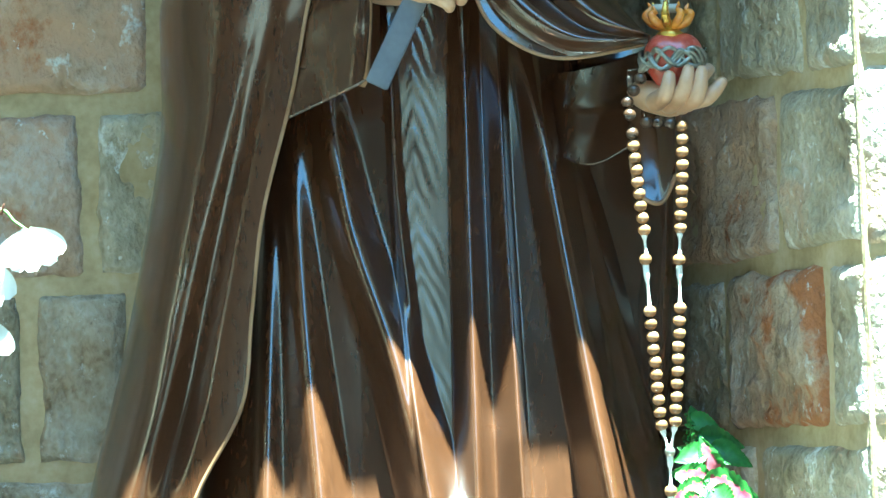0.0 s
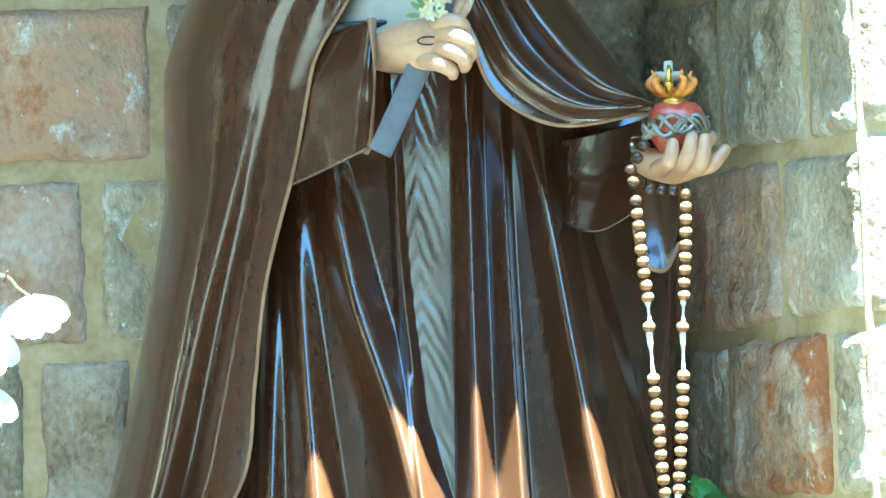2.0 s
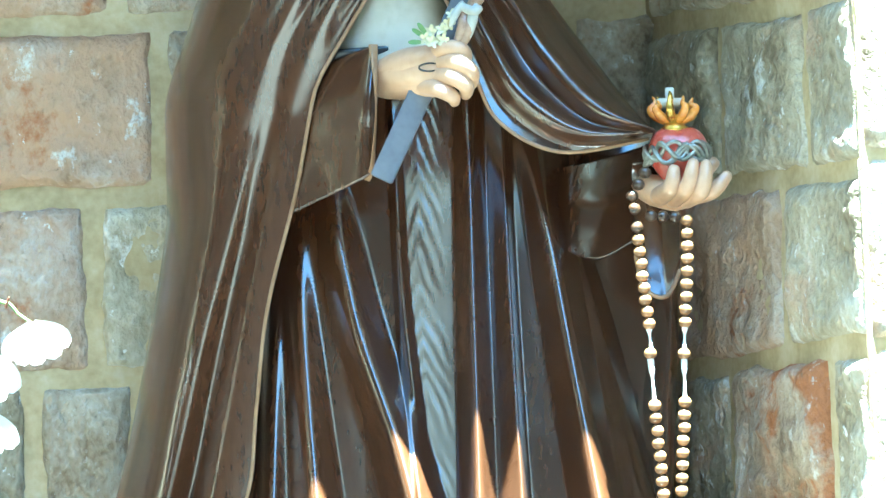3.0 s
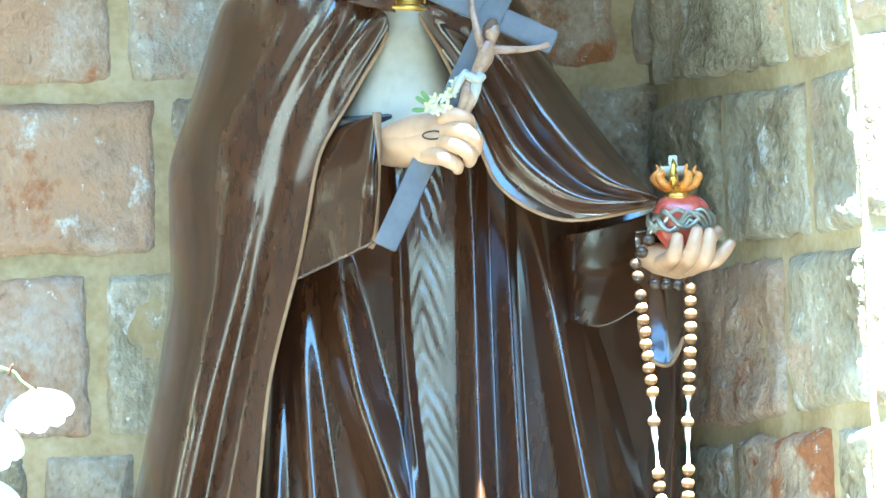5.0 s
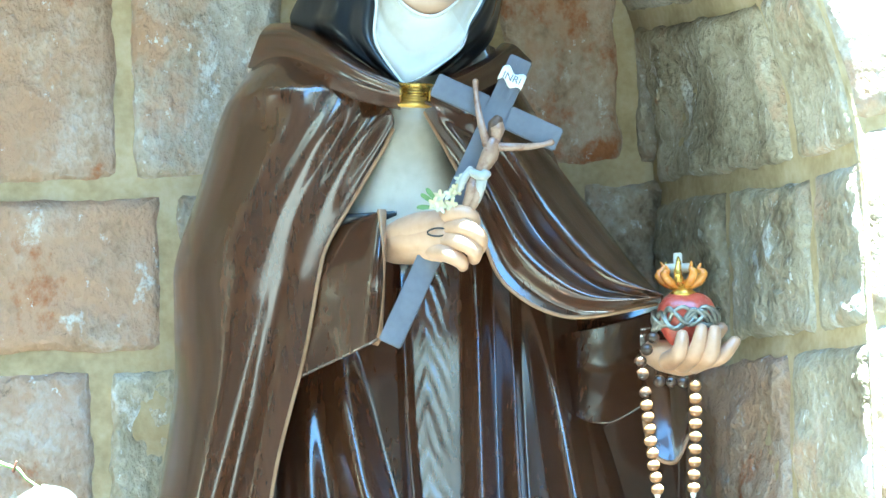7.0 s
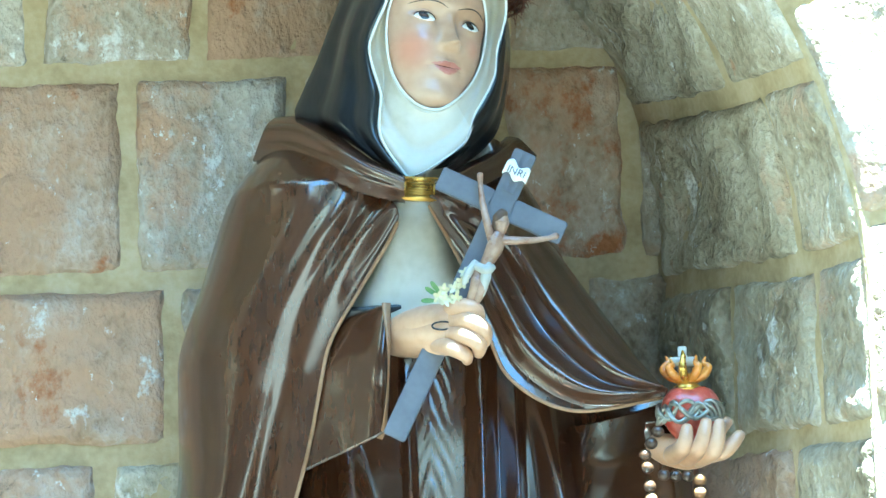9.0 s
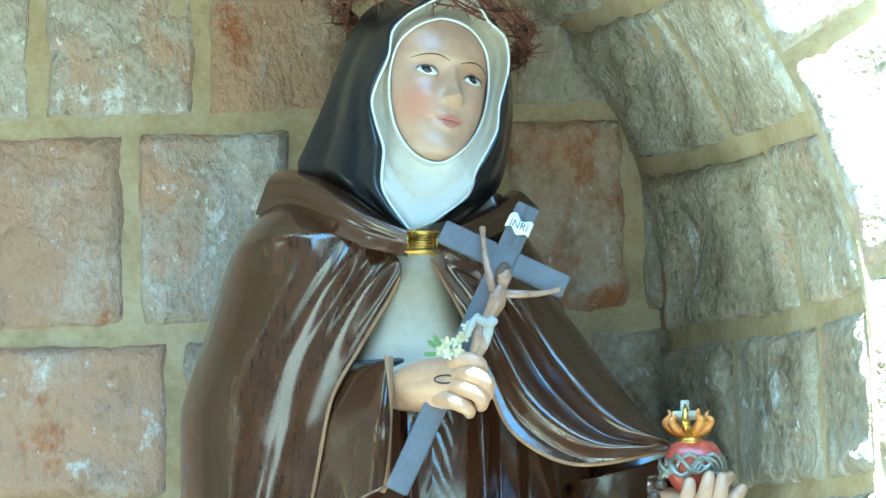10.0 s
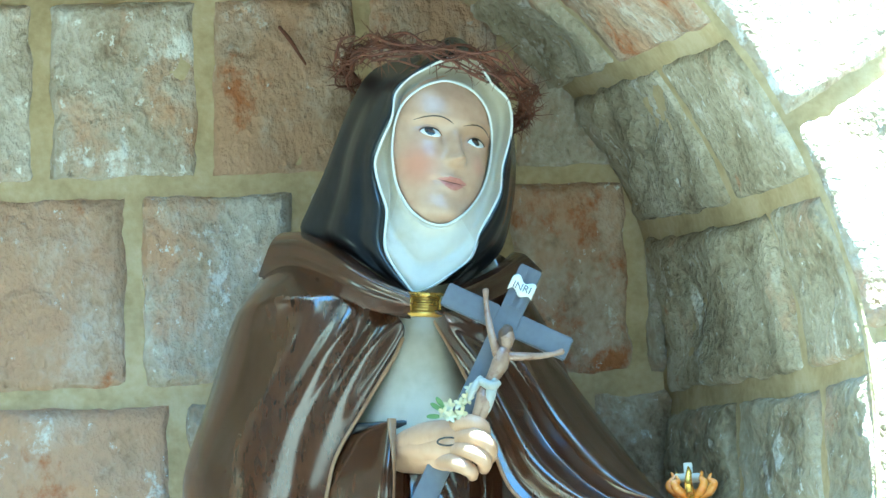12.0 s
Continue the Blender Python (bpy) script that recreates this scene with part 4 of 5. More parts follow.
# crucifix held in front of the chest
def crucifix():
    mid = (0.074, 2.304)
    up_ax = (Vector((*(0.114, 2.372), 0)) - Vector((*(-0.075, 1.995), 0))).normalized()
    ang = math.atan2(up_ax.x, up_ax.y)
    t = thing("crucifix", "slate grey painted wooden crucifix held in the statue's hand", "crucifix")
    t.matrix_world = Matrix.Translation(xyz(mid, -0.202)) @ Matrix.Rotation(ang, 4, "Y") @ Matrix.Rotation(radians(2), 4, "X")
    part("upright", box_bm(-0.0162, 0.0162, -0.007, 0.007, -0.352, 0.082, 0.0018), GREYWOOD, t, smooth=False)
    for sx in (-1, 1):
        part("crossbeam", box_bm(0.0164 * sx if sx > 0 else -0.094, 0.094 if sx > 0 else -0.0164, -0.007, 0.007, -0.0165, 0.0165, 0.0018), GREYWOOD, t, smooth=False)
    for x in (-0.006, 0.006):
        part("moulding", box_bm(x - 0.0035, x + 0.0035, -0.0105, -0.0075, 0.02, 0.081, 0.001), GREYWOOD, t, smooth=False)
    g = Geo()
    rows = []
    for i in range(15):
        u = i / 14
        x = -0.018 + 0.036 * u
        curl = 0.004 * math.sin(u * 9)
        rows.append([Vector((x, y, 0.050 + z + curl + 0.002 * math.sin(u * 5))) for y, z in ((-0.0125, -0.010), (-0.0145, 0), (-0.0125, 0.010), (-0.0110, 0.010), (-0.0110, -0.010))])
    g.grid(rows, close=True, cap=True)
    scroll = g.make("scroll", [CORD], t, "small white painted scroll with faint letters")
    text = bpy.data.curves.new("letters", "FONT")
    text.body, text.size, text.extrude, text.align_x = "INRI", 0.0145, 0.0004, "CENTER"
    ob = new("letters", text)
    flat = bpy.data.meshes.new_from_object(ob.evaluated_get(bpy.context.evaluated_depsgraph_get()))
    bpy.data.objects.remove(ob)
    flat.materials.append(GREYWOOD)
    letters = new("letters", flat)
    letters.parent = scroll
    letters.matrix_local = Matrix.Translation((0, -0.0149, 0.0455)) @ Matrix.Rotation(radians(90), 4, "X")
    tagged(letters, "dark painted capital letters")
    return t


cross = crucifix()
g = Geo()
FY = -0.236


def fp(p, y=FY):
    return xyz(p, y)


g.tube([fp((0.073, 2.284)), fp((0.073, 2.275)), fp((0.072, 2.266))], [0.009, 0.011, 0.008], 0, 14)                                          # head
g.tube([fp((0.074, 2.287), -0.238), fp((0.071, 2.281), -0.236), fp((0.066, 2.266), -0.232)], [0.008, 0.0105, 0.007], 1, 12)                  # hair
g.tube([fp((0.068, 2.255)), fp((0.062, 2.240)), fp((0.052, 2.222)), fp((0.044, 2.206))], [0.011, 0.0135, 0.010, 0.011], 0, 16, 0.75)         # torso
g.tube([fp((0.059, 2.253)), fp((0.053, 2.277)), fp((0.048, 2.307), -0.229), fp((0.046, 2.331), -0.224), fp((0.046, 2.344), -0.222)], [0.0065, 0.0056, 0.0045, 0.0033, 0.0048], 0, 12)
g.tube([fp((0.077, 2.251)), fp((0.094, 2.250)), fp((0.117, 2.251), -0.229), fp((0.136, 2.254), -0.224), fp((0.147, 2.257), -0.222)], [0.0065, 0.0056, 0.0045, 0.0033, 0.0048], 0, 12)
g.tube([fp((0.047, 2.206)), fp((0.043, 2.186), -0.241), fp((0.035, 2.169)), fp((0.024, 2.160), -0.231)], [0.010, 0.0085, 0.006, 0.005], 0, 12)
g.tube([fp((0.039, 2.206)), fp((0.035, 2.189), -0.241), fp((0.027, 2.171)), fp((0.017, 2.160), -0.231)], [0.010, 0.0085, 0.006, 0.005], 0, 12)
g.tube([fp((0.053, 2.216), -0.240), fp((0.048, 2.198), -0.244), fp((0.044, 2.176), -0.242)], [0.006, 0.008, 0.003], 2, 12)                   # cloth
g.tube([fp((0.035, 2.220), -0.240), fp((0.025, 2.206), -0.244), fp((0.019, 2.192), -0.242)], [0.005, 0.006, 0.003], 2, 12)
g.tube([fp((0.038, 2.215), -0.244), fp((0.050, 2.209), -0.248), fp((0.058, 2.213), -0.242)], [0.006, 0.007, 0.005], 2, 12)
tagged(g.make("figurine", [IVORY, DARKHAIR, LINEN]), "small painted figurine with outstretched arms fixed to the crucifix", "figurine")


# clasp of the cloak
def clasp():
    c0, c1 = (-0.062, 2.356), (-0.013, 2.323)
    t = thing("clasp", "gilded rectangular clasp with ribbed centre closing the cloak", "clasp")
    cx, cz, w, h = (c0[0] + c1[0]) / 2, (c0[1] + c1[1]) / 2, abs(c1[0] - c0[0]) / 2, abs(c0[1] - c1[1]) / 2
    t.matrix_world = Matrix.Translation((cx, -0.156, cz)) @ Matrix.Rotation(radians(4), 4, "Y") @ Matrix.Rotation(radians(3), 4, "Z")
    part("plate", box_bm(-w, w, 0.0, 0.012, -h, h, 0.002), GOLD, t)
    f = 0.006
    for x0, x1, z0, z1 in ((-w, w, h - f, h), (-w, w, -h, -h + f), (-w, -w + f, -h + f, h - f), (w - f, w, -h + f, h - f)):
        part("rim", box_bm(x0, x1, -0.0040, -0.0005, z0, z1, 0.0012), GOLD, t)
    for k in range(5):
        z = -0.0080 + k * 0.0040
        part("rib", box_bm(-w * 0.66, w * 0.66, -0.0030, -0.0005, z - 0.0013, z + 0.0013, 0.0007), GOLD, t)


clasp()


# flaming heart in the open hand
def flaming_heart():
    t = thing("flaming_heart", "red glazed heart with wire thorn band, gilt flames and cream cross", "ornament")
    cx, _ = (0.325, 2.003)
    y0 = -0.185
    zt, zb = (0.326, 2.042)[1], (0.323, 1.960)[1]
    g = Geo()
    rows = []
    for j in range(21):
        v = j / 20
        r = 0.041 * math.sin(math.pi * (0.12 + 0.86 * (1 - v) ** 0.8)) ** 0.7
        rows.append([Vector((cx + r * math.cos(a) * 1.0, y0 + r * math.sin(a) * 0.85, zb + (zt - zb) * v + 0.006 * abs(math.cos(a)) * v)) for a in [2 * math.pi * q / 32 for q in range(32)]])
    g.grid(rows, close=True, cap=True)
    g.make("heart_body", [RED], t)
    nz = (0.321, 2.045)[1]
    nx = (0.321, 2.045)[0]
    g = Geo()
    rows = [[Vector((nx + r * math.cos(a), y0 + r * math.sin(a), nz + z)) for a in [2 * math.pi * q / 24 for q in range(24)]]
            for r, z in ((0.012, -0.014), (0.016, -0.006), (0.019, -0.002), (0.019, 0.003), (0.014, 0.006), (0.012, 0.012), (0.013, 0.02))]
    g.grid(rows, close=True, cap=True)
    g.make("neck", [GOLD], t, "gilt moulded neck")
    for k in range(9):
        a = 2 * math.pi * k / 9 + 0.3
        dx, dy = math.cos(a), math.sin(a)
        g = Geo()
        hh = 0.036 + 0.006 * math.sin(k * 2.3)
        g.tube([(nx + 0.010 * dx, y0 + 0.010 * dy, nz + 0.012), (nx + 0.024 * dx, y0 + 0.022 * dy, nz + 0.018), (nx + 0.032 * dx, y0 + 0.028 * dy, nz + 0.028), (nx + 0.025 * dx, y0 + 0.024 * dy, nz + hh), (nx + 0.028 * dx, y0 + 0.026 * dy, nz + hh + 0.008)],
               [0.006, 0.0065, 0.0055, 0.004, 0.0012], 0, 10)
        g.make("flame", [ORANGE if k % 3 else GOLD], t)
    kx, kz = (0.316, 2.082)
    part("cross_post", box_bm(kx - 0.006, kx + 0.006, -0.190, -0.182, nz + 0.015, kz + 0.021, 0.001), CREAM, t)
    part("cross_arm", box_bm(kx - 0.018, kx + 0.018, -0.1915, -0.1805, kz - 0.006, kz + 0.006, 0.001), CREAM, t)
    bz = (0.324, 2.010)[1]
    bx = (0.324, 2.010)[0]
    for s in range(5):
        pts = []
        n_ = 36
        for q in range(n_ + 1):
            a = 2 * math.pi * q / n_
            r = 0.040 + 0.004 * math.sin(a * (5 + s % 3) + s * 1.7)
            pts.append((bx + r * math.cos(a) * 1.04, y0 + r * math.sin(a) * 0.95, bz + 0.012 * math.sin(a * (4 + s % 2) + s * 2.1) + 0.003 * math.sin(a + s)))
        g = Geo()
        g.tube(pts, 0.0031, 0, 7, steps=2)
        g.make("wire", [SILVER], t, "twisted silver wire")


flaming_heart()


# rosary
def rosary():
    t = thing("rosary", "long rosary of brown wooden beads on white cord hanging down", "rosary")
    y0 = -0.262
    bm = bmesh.new()
    bmesh.ops.create_uvsphere(bm, u_segments=14, v_segments=10, radius=0.0087)
    for v in bm.verts:
        v.co.z *= 0.93
    first = part("bead", bm, BEAD_WOOD, t)
    # copy of the bead whose darker colour stands for the shade by the hand
    shaded = first.data.copy()
    shaded.materials.clear()
    shaded.materials.append(BEAD_SHADED)
    used = [False]

    def bead(p, y=y0, dark=False):
        if dark:
            ob = new("bead", shaded)
            ob.parent = t
        elif not used[0]:
            ob = first
            used[0] = True
        else:
            ob = new("bead", first.data)
            ob.parent = t
        ob.location = xyz(p, y)
        ob.rotation_euler = (random.uniform(-0.3, 0.3), random.uniform(-0.3, 0.3), random.uniform(0, 6))

    def run(a, b, n_, ya=y0, yb=y0, sag=0.0, dark=False):
        for k in range(n_):
            f = k / max(1, n_ - 1)
            bead((a[0] + (b[0] - a[0]) * f + sag * math.sin(math.pi * f) + random.uniform(-0.0006, 0.0006), a[1] + (b[1] - a[1]) * f), ya + (yb - ya) * f, dark)
    run((0.2756, 1.9832), (0.2562, 1.9491), 3, -0.225, -0.25, dark=True)
    run((0.258, 1.931), (0.260, 1.906), 2, dark=True)
    run((0.2615, 1.889), (0.272, 1.775), 8, sag=-0.001)
    run((0.282, 1.923), (0.313, 1.920), 3, -0.235, -0.235, dark=True)
    run((0.328, 1.913), (0.320, 1.776), 9, sag=0.001)
    run((0.275, 1.665), (0.285, 1.512), 10)
    run((0.316, 1.668), (0.304, 1.516), 10)
    for p in ((0.272, 1.735), (0.317, 1.733), (0.294, 1.423), (0.292, 1.355), (0.292, 1.338), (0.291, 1.321)):
        bead(p)
    for a, b in (((0.271, 1.775), (0.273, 1.742)), ((0.272, 1.727), (0.275, 1.670)), ((0.320, 1.775), (0.318, 1.741)), ((0.317, 1.726), (0.316, 1.672)),
                 ((0.285, 1.510), (0.293, 1.479)), ((0.304, 1.515), (0.296, 1.479)), ((0.295, 1.471), (0.294, 1.426)), ((0.294, 1.423), (0.292, 1.355))):
        va, vb = xyz(a, y0), xyz(b, y0)
        g = Geo()
        g.tube([va, va.lerp(vb, 0.25), va.lerp(vb, 0.45), va.lerp(vb, 0.7), vb], [0.0045, 0.0042, 0.0018, 0.0018, 0.0032], 0, 8, steps=3)
        g.make("cord", [CORD], t, "white plastic cord and caps")
    g = Geo()
    m = xyz((0.295, 1.476), y0)
    g.tube([m + Vector((0, -0.0025, 0)), m + Vector((0, 0.0025, 0))], [0.007, 0.007], 0, 18)
    g.make("medal", [SILVER], t, "round grey metal medal")


rosary()


# crown of thorns on the veil
def thorn_crown():
    t = thing("thorn_crown", "crown of dry reddish thorn branches resting on the veil", "crown")
    c = xyz((-0.014, 2.683), 0.0)
    rnd = random.Random(5)
    tilt = Matrix.Translation(c) @ Matrix.Rotation(radians(13), 4, "Y") @ Matrix.Rotation(radians(-10), 4, "X")
    spikes = Geo()
    for s in range(16):
        pts = []
        ph, f1, f2 = rnd.uniform(0, 6.28), rnd.choice((2, 3, 4)), rnd.choice((3, 5, 6))
        ro, zo = rnd.uniform(-0.010, 0.012), rnd.uniform(-0.013, 0.013)
        n_ = 48
        span = 2 * math.pi if s < 6 else rnd.uniform(2.5, 4.5)
        for q in range(n_ + 1):
            a = ph + span * q / n_
            r = 0.135 + ro + 0.008 * math.sin(f1 * a + ph) + 0.003 * math.sin(11 * a + s)
            z = zo + 0.010 * math.sin(f2 * a + 2 * ph) + 0.003 * math.sin(13 * a + s * 2)
            pts.append(tilt @ Vector((r * math.cos(a) * 1.03, r * math.sin(a) * 0.93, z)))
            for _ in range(rnd.choice((1, 1, 2, 2))):
                d = Vector((rnd.gauss(0, 1), rnd.gauss(0, 1), rnd.gauss(0, 1))).normalized()
                ln = rnd.uniform(0.010, 0.034)
                p = pts[-1]
                spikes.tube([p, p + d * ln], [0.0011, 0.0002], 0, 4, steps=1)
        g = Geo()
        g.tube(pts, [0.0017 + 0.0005 * math.sin(k * 0.9) for k in range(len(pts))], 0, 7, steps=2)
        g.make("branch", [THORN], t)
    tagged(spikes.make("thorn_prickle", [THORN], t), "hundreds of fine sharp thorns", kind="stuff")


thorn_crown()


# leaves and blossoms
def leaf(name, parent, length, width, mats, m, teeth=9, cup=0.25, droop=0.5, heart=True, label=""):
    """A serrated leaf along +Y from its stalk, its centre another colour than its border."""
    g = Geo()
    n_, w_ = 36, 12
    rows = []
    for j in range(n_ + 1):
        v = j / n_
        half = width * 0.5 * (math.sin(math.pi * v ** 0.62) ** 0.8 if heart else math.sin(math.pi * v ** 0.8))
        half *= 1 + 0.13 * abs(math.sin(v * teeth * math.pi))
        row = []
        for i in range(w_ + 1):
            u = 2 * i / w_ - 1
            vein = 0.015 * length * math.cos(v * 16 + abs(u) * 5) * abs(u)
            row.append(Vector((half * u, length * v - (0.08 * length * abs(u) if heart else 0) * (1 - v), cup * half * u * u * 1.2 - droop * length * v * v * 0.5 + vein)))
        rows.append(row)

    def zone(i, j):
        u = abs(2 * (i + 0.5) / w_ - 1)
        v = (j + 0.5) / n_
        return 1 if len(mats) > 1 and u < 0.62 - 0.25 * v + 0.08 * math.sin(v * 30) and 0.05 < v < 0.82 else 0
    g.grid(rows, zone)
    ob = g.make(name, mats, parent, label)
    ob.matrix_local = m
    return ob


def coleus(at, spots, name_label):
    """spots: leaf base, length, width, the way its tip points in degrees, how far its face looks upwards, whether its centre is pink."""
    t = thing("potted_plant", name_label, "plant", at=at)
    inv = Matrix.Translation(Vector(at)).inverted()
    g = Geo()
    g.grid([[Vector((r * math.cos(a), r * math.sin(a), z)) for a in [2 * math.pi * q / 28 for q in range(28)]] for r, z in ((0.055, 0.0), (0.075, 0.11), (0.083, 0.11), (0.083, 0.135), (0.074, 0.135), (0.07, 0.115))], close=True, cap=True)
    g.make("pot", [CLAY], t, "terracotta pot")
    for p, length, width, way, upward, two in spots:
        end = inv @ Vector(p)
        g = Geo()
        g.tube([(end.x * 0.2, end.y * 0.2, 0.11), (end.x * 0.6, end.y * 0.6, (0.11 + end.z) * 0.5), end], [0.004, 0.003, 0.002], 0, 7)
        g.make("stem", [STEM], t)
        a = radians(way)
        ay = Vector((math.cos(a), -0.25, math.sin(a))).normalized()
        az = Vector((0, -1, 0.4 * upward))
        az = (az - ay * az.dot(ay)).normalized()
        turn = Matrix((ay.cross(az), ay, az)).transposed().to_4x4()
        leaf("leaf", t, length, width, [LEAF_GREEN, LEAF_PINK] if two else [LEAF_GREEN], Matrix.Translation(end) @ turn)
    return t


PY = -0.20
coleus((0.360, PY + 0.04, LEDGE_Z), [
    ((0.345, -0.240, 1.434), 0.082, 0.047, -24, 0.60, True),
    ((0.360, -0.200, 1.439), 0.058, 0.032, 109, 0.10, True),
    ((0.358, -0.190, 1.479), 0.059, 0.032, -24, 0.90, False),
    ((0.343, -0.170, 1.495), 0.061, 0.033, -14, 0.50, False),
    ((0.331, -0.160, 1.519), 0.045, 0.027, -19, 0.90, False),
    ((0.344, -0.230, 1.437), 0.049, 0.036, 165, 0.80, True),
    ((0.340, -0.250, 1.427), 0.050, 0.033, -165, 0.90, True),
    ((0.345, -0.200, 1.474), 0.043, 0.030, -169, 1.00, False),
    ((0.338, -0.150, 1.516), 0.022, 0.017, 105, 0.30, False),
    ((0.351, -0.260, 1.422), 0.043, 0.035, -46, 1.00, False),
    ((0.341, -0.180, 1.462), 0.036, 0.026, 143, 1.00, False),
    ((0.333, -0.270, 1.414), 0.035, 0.035, -128, 0.80, True),
    ((0.373, -0.240, 1.404), 0.059, 0.035, -36, 0.80, False),
], "coleus plant with pink-centred serrated green leaves in terracotta pot")
coleus((0.613, PY - 0.05, LEDGE_Z), [
    ((0.576, -0.260, 1.405), 0.028, 0.026, 157, 0.80, False),
    ((0.583, -0.240, 1.409), 0.026, 0.026, 127, 0.50, False),
    ((0.587, -0.250, 1.411), 0.029, 0.030, 36, 0.80, True),
    ((0.579, -0.270, 1.401), 0.027, 0.030, -156, 0.90, True),
], "small green coleus plant with serrated leaves in terracotta pot")


# fine fern sprig beside the coleus
def fern_sprig():
    t = thing("fern_sprig", "fine light green fern sprig beside the coleus", "fern")
    rnd = random.Random(3)
    a, b = xyz((0.336, 1.397), -0.16), xyz((0.326, 1.528), -0.19)
    low = Vector((a.x, a.y, LEDGE_Z))
    g = Geo()
    g.tube([low, a, b], [0.0025, 0.0018, 0.0006], 0, 6)
    g.make("stem", [STEM], t)
    g = Geo()
    for k in range(240):
        f = rnd.random()
        p = a.lerp(b, f)
        d = Vector((rnd.gauss(0, 1), rnd.gauss(0, 0.6), rnd.uniform(0.0, 0.9))).normalized()
        q = p + d * rnd.uniform(0.004, 0.026) * (1.15 - f)
        s = rnd.uniform(0.0016, 0.0030)
        n_ = Vector((rnd.gauss(0, 1), rnd.gauss(0, 1), rnd.gauss(0, 1))).normalized()
        u = n_.orthogonal().normalized() * s
        v = n_.cross(u).normalized() * s
        g.grid([[q - u, q - v], [q + v, q + u]])
    tagged(g.make("leaflets", [LEAF_GREEN], t), "tiny round leaflets", kind="stuff")


fern_sprig()


# white blossoms on an arching stem at the side of the niche
def petal_mesh(g, origin, along_, across, length, width, bend):
    n_ = along_.cross(across).normalized()
    rows = []
    for j in range(13):
        v = j / 12
        half = width * 0.5 * math.sin(math.pi * (0.04 + 0.92 * v ** 1.5)) ** 0.5
        rows.append([origin + along_ * (length * v) + across * (half * u) + n_ * (bend * length * v * v + 0.30 * half * u * u + 0.012 * length * math.sin(3 * u + 2 * v)) for u in [-1 + i / 4 for i in range(9)]])
    g.grid(rows)


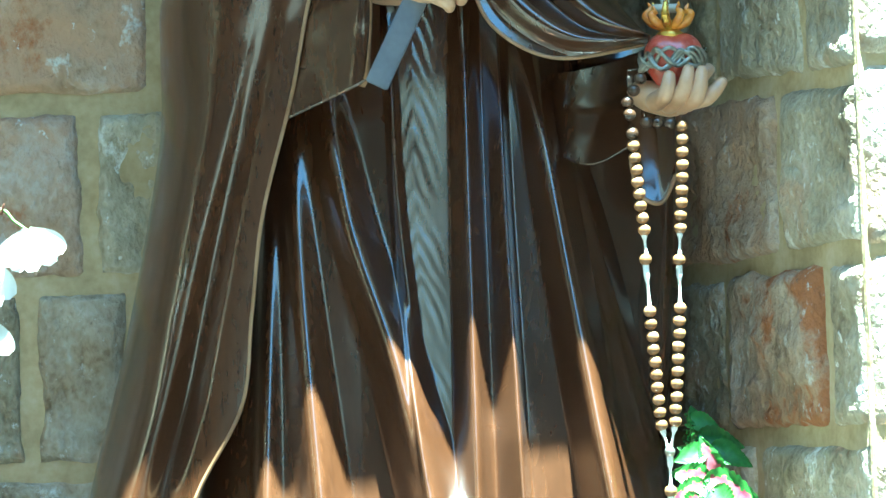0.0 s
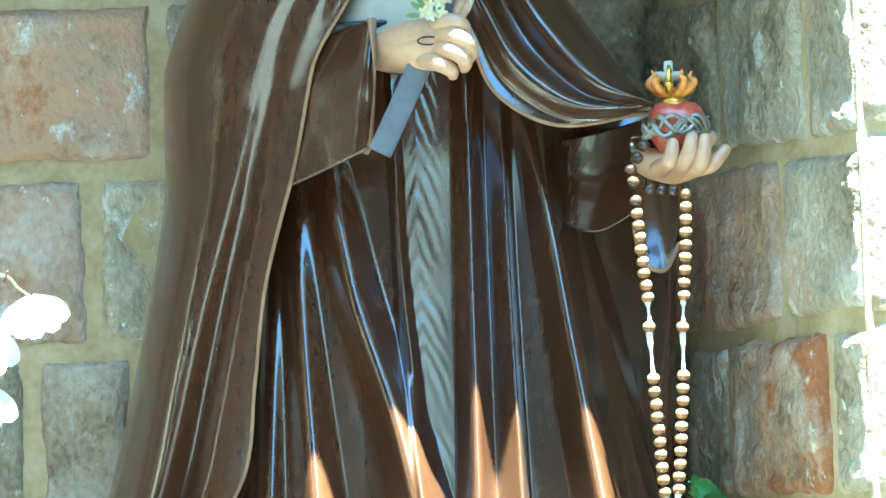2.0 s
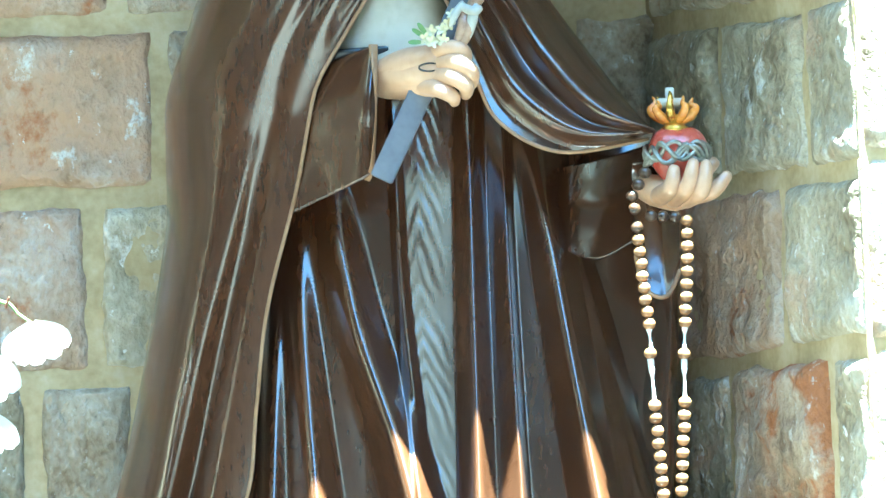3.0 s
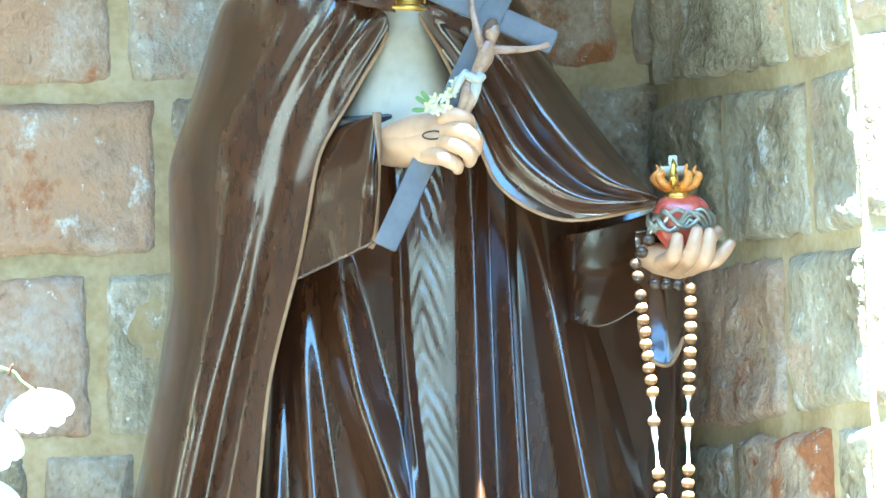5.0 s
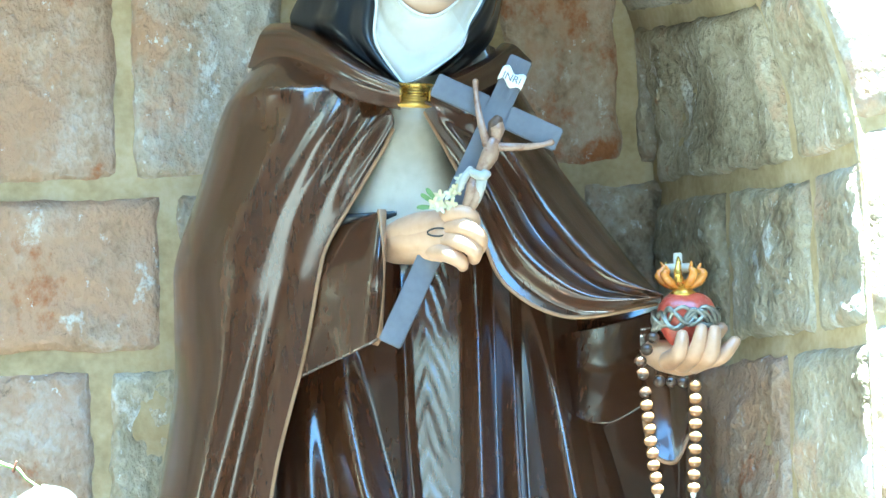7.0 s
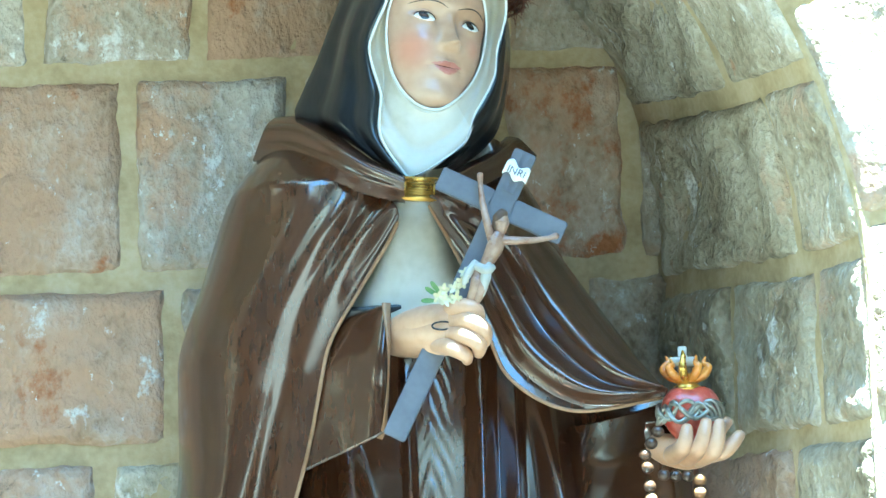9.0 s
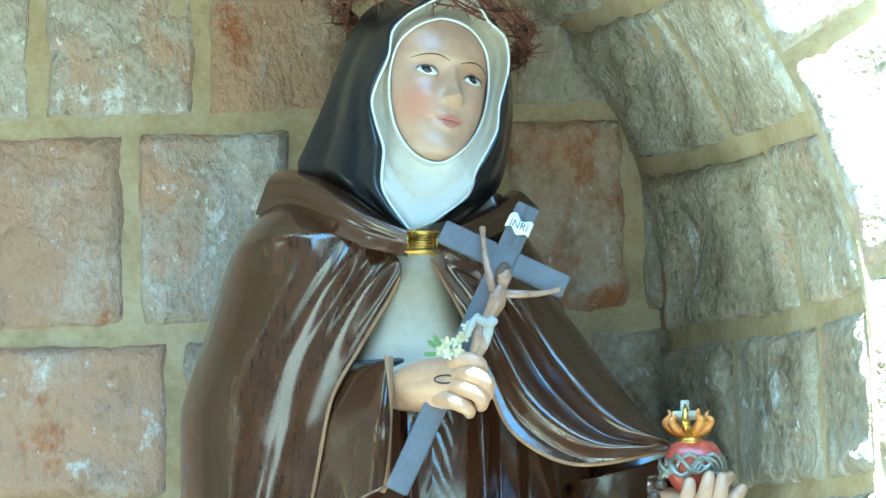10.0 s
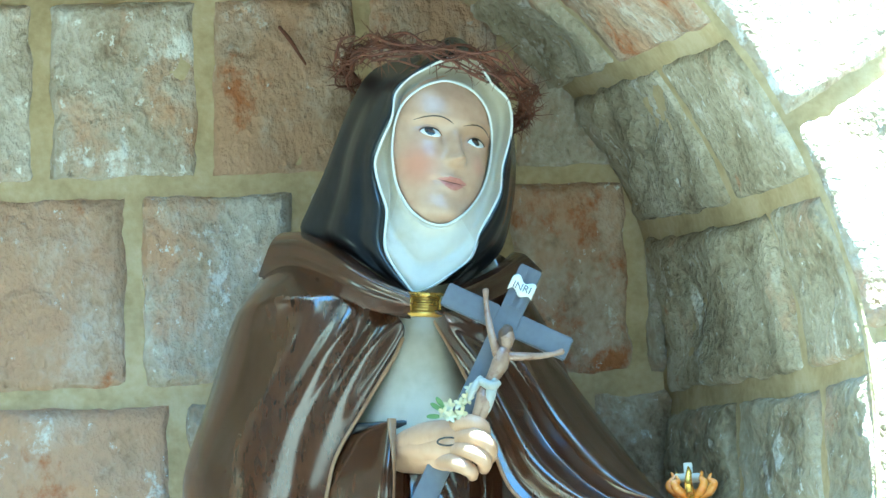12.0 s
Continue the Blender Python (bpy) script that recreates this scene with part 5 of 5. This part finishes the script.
def white_spray():
    t = thing("white_blossoms", "drooping white blossoms on a thin arching stem", "flower")
    y0 = -0.24
    root = Vector(((-0.753, 1.436)[0], y0 + 0.05, LEDGE_Z))
    pts = [root, xyz((-0.717, 1.663), y0 + 0.02), xyz((-0.651, 1.829), y0), xyz((-0.597, 1.834), y0), xyz((-0.579, 1.818), y0), xyz((-0.558, 1.803), y0)]
    g = Geo()
    g.tube(pts, [0.005, 0.0045, 0.0035, 0.0026, 0.0020, 0.0018], 0, 8)
    g.make("stem", [STEM], t)
    g = Geo()
    g.tube([xyz((-0.651, 1.829), y0), xyz((-0.634, 1.752), y0 - 0.01), xyz((-0.624, 1.691), y0 - 0.01), xyz((-0.626, 1.630), y0 - 0.01)], [0.003, 0.0024, 0.002, 0.0015], 0, 8)
    g.make("stem", [STEM], t)
    g = Geo()
    g.tube([xyz((-0.596, 1.829), y0), xyz((-0.591, 1.841), y0 - 0.005)], [0.0025, 0.0012], 0, 6)
    g.make("bud", [THORN], t)
    rnd = random.Random(11)
    for c, size, ways in (((-0.560, 1.805), 0.062, (-0.62, -0.28, 0.12, 0.62, 1.05)), ((-0.628, 1.768), 0.075, (-0.5, 0.0, 0.35, 0.72)), ((-0.632, 1.690), 0.066, (-0.5, 0.0, 0.35, 0.75))):
        for k, a in enumerate(ways):
            g = Geo()
            d = Vector((math.sin(a), rnd.uniform(-0.35, -0.1), -math.cos(a))).normalized()
            w = d.cross(Vector((0, 1, 0))).normalized()
            petal_mesh(g, xyz(c, y0) + Vector((0, 0.003 * k - 0.006, 0)), d, w, size * rnd.uniform(0.92, 1.04), size * 0.52, rnd.uniform(-0.12, 0.12))
            g.make("petal", [PETAL], t)
    # pot out of sight below
    g = Geo()
    g.grid([[root + Vector((r * math.cos(a), r * math.sin(a), z)) for a in [2 * math.pi * q / 24 for q in range(24)]] for r, z in ((0.05, 0.0), (0.065, 0.12), (0.058, 0.12), (0.05, 0.10))], close=True, cap=True)
    g.make("pot", [CLAY], t, "terracotta pot")


white_spray()


# small bunch of cream lilies tucked behind the hand
def lily_bunch():
    t = thing("lily_bunch", "small cream lilies with dark leaves held against the chest", "flower")
    rnd = random.Random(8)
    y0 = -0.235
    for c in ((-0.018, 2.175), (-0.007, 2.185), (0.001, 2.172), (0.007, 2.186), (0.015, 2.195), (0.010, 2.172), (-0.009, 2.170), (0.022, 2.205)):
        g = Geo()
        o = xyz(c, y0 + rnd.uniform(-0.006, 0.006))
        ax = Vector((rnd.uniform(-0.6, 0.6), -1, rnd.uniform(-0.3, 0.8))).normalized()
        e1 = ax.orthogonal().normalized()
        e2 = ax.cross(e1)
        for k in range(5):
            a = 2 * math.pi * k / 5
            out = (e1 * math.cos(a) + e2 * math.sin(a))
            petal_mesh(g, o, (ax * 0.7 + out * 0.8).normalized(), ax.cross(out).normalized(), 0.0105, 0.006, -0.3)
        g.make("blossom", [LILY], t)
    for p, q in (((-0.013, 2.175), (-0.034, 2.189)), ((-0.017, 2.171), (-0.040, 2.171)), ((-0.013, 2.179), (-0.026, 2.197))):
        g = Geo()
        a, b = xyz(p, y0), xyz(q, y0)
        petal_mesh(g, a, (b - a).normalized(), (b - a).cross(Vector((0, 1, 0))).normalized(), (b - a).length, 0.007, 0.1)
        g.make("leaf", [STEM], t)
    g = Geo()
    g.tube([xyz((0.024, 2.209), y0), xyz((0.006, 2.175), y0), xyz((-0.006, 2.152), y0 + 0.02)], [0.0016, 0.002, 0.002], 0, 6)
    g.make("stem", [STEM], t)


lily_bunch()

# rusty spike in the back wall
g = Geo()
g.tube([xyz((-0.252, 2.848), 0.275), xyz((-0.237, 2.826), 0.262), xyz((-0.222, 2.802), 0.268), xyz((-0.210, 2.786), 0.292)], [0.003, 0.0035, 0.0025, 0.0012], 0, 8)
tagged(g.make("wall_spike", [THORN]), "thin rusty spike stuck in the back wall", "spike")
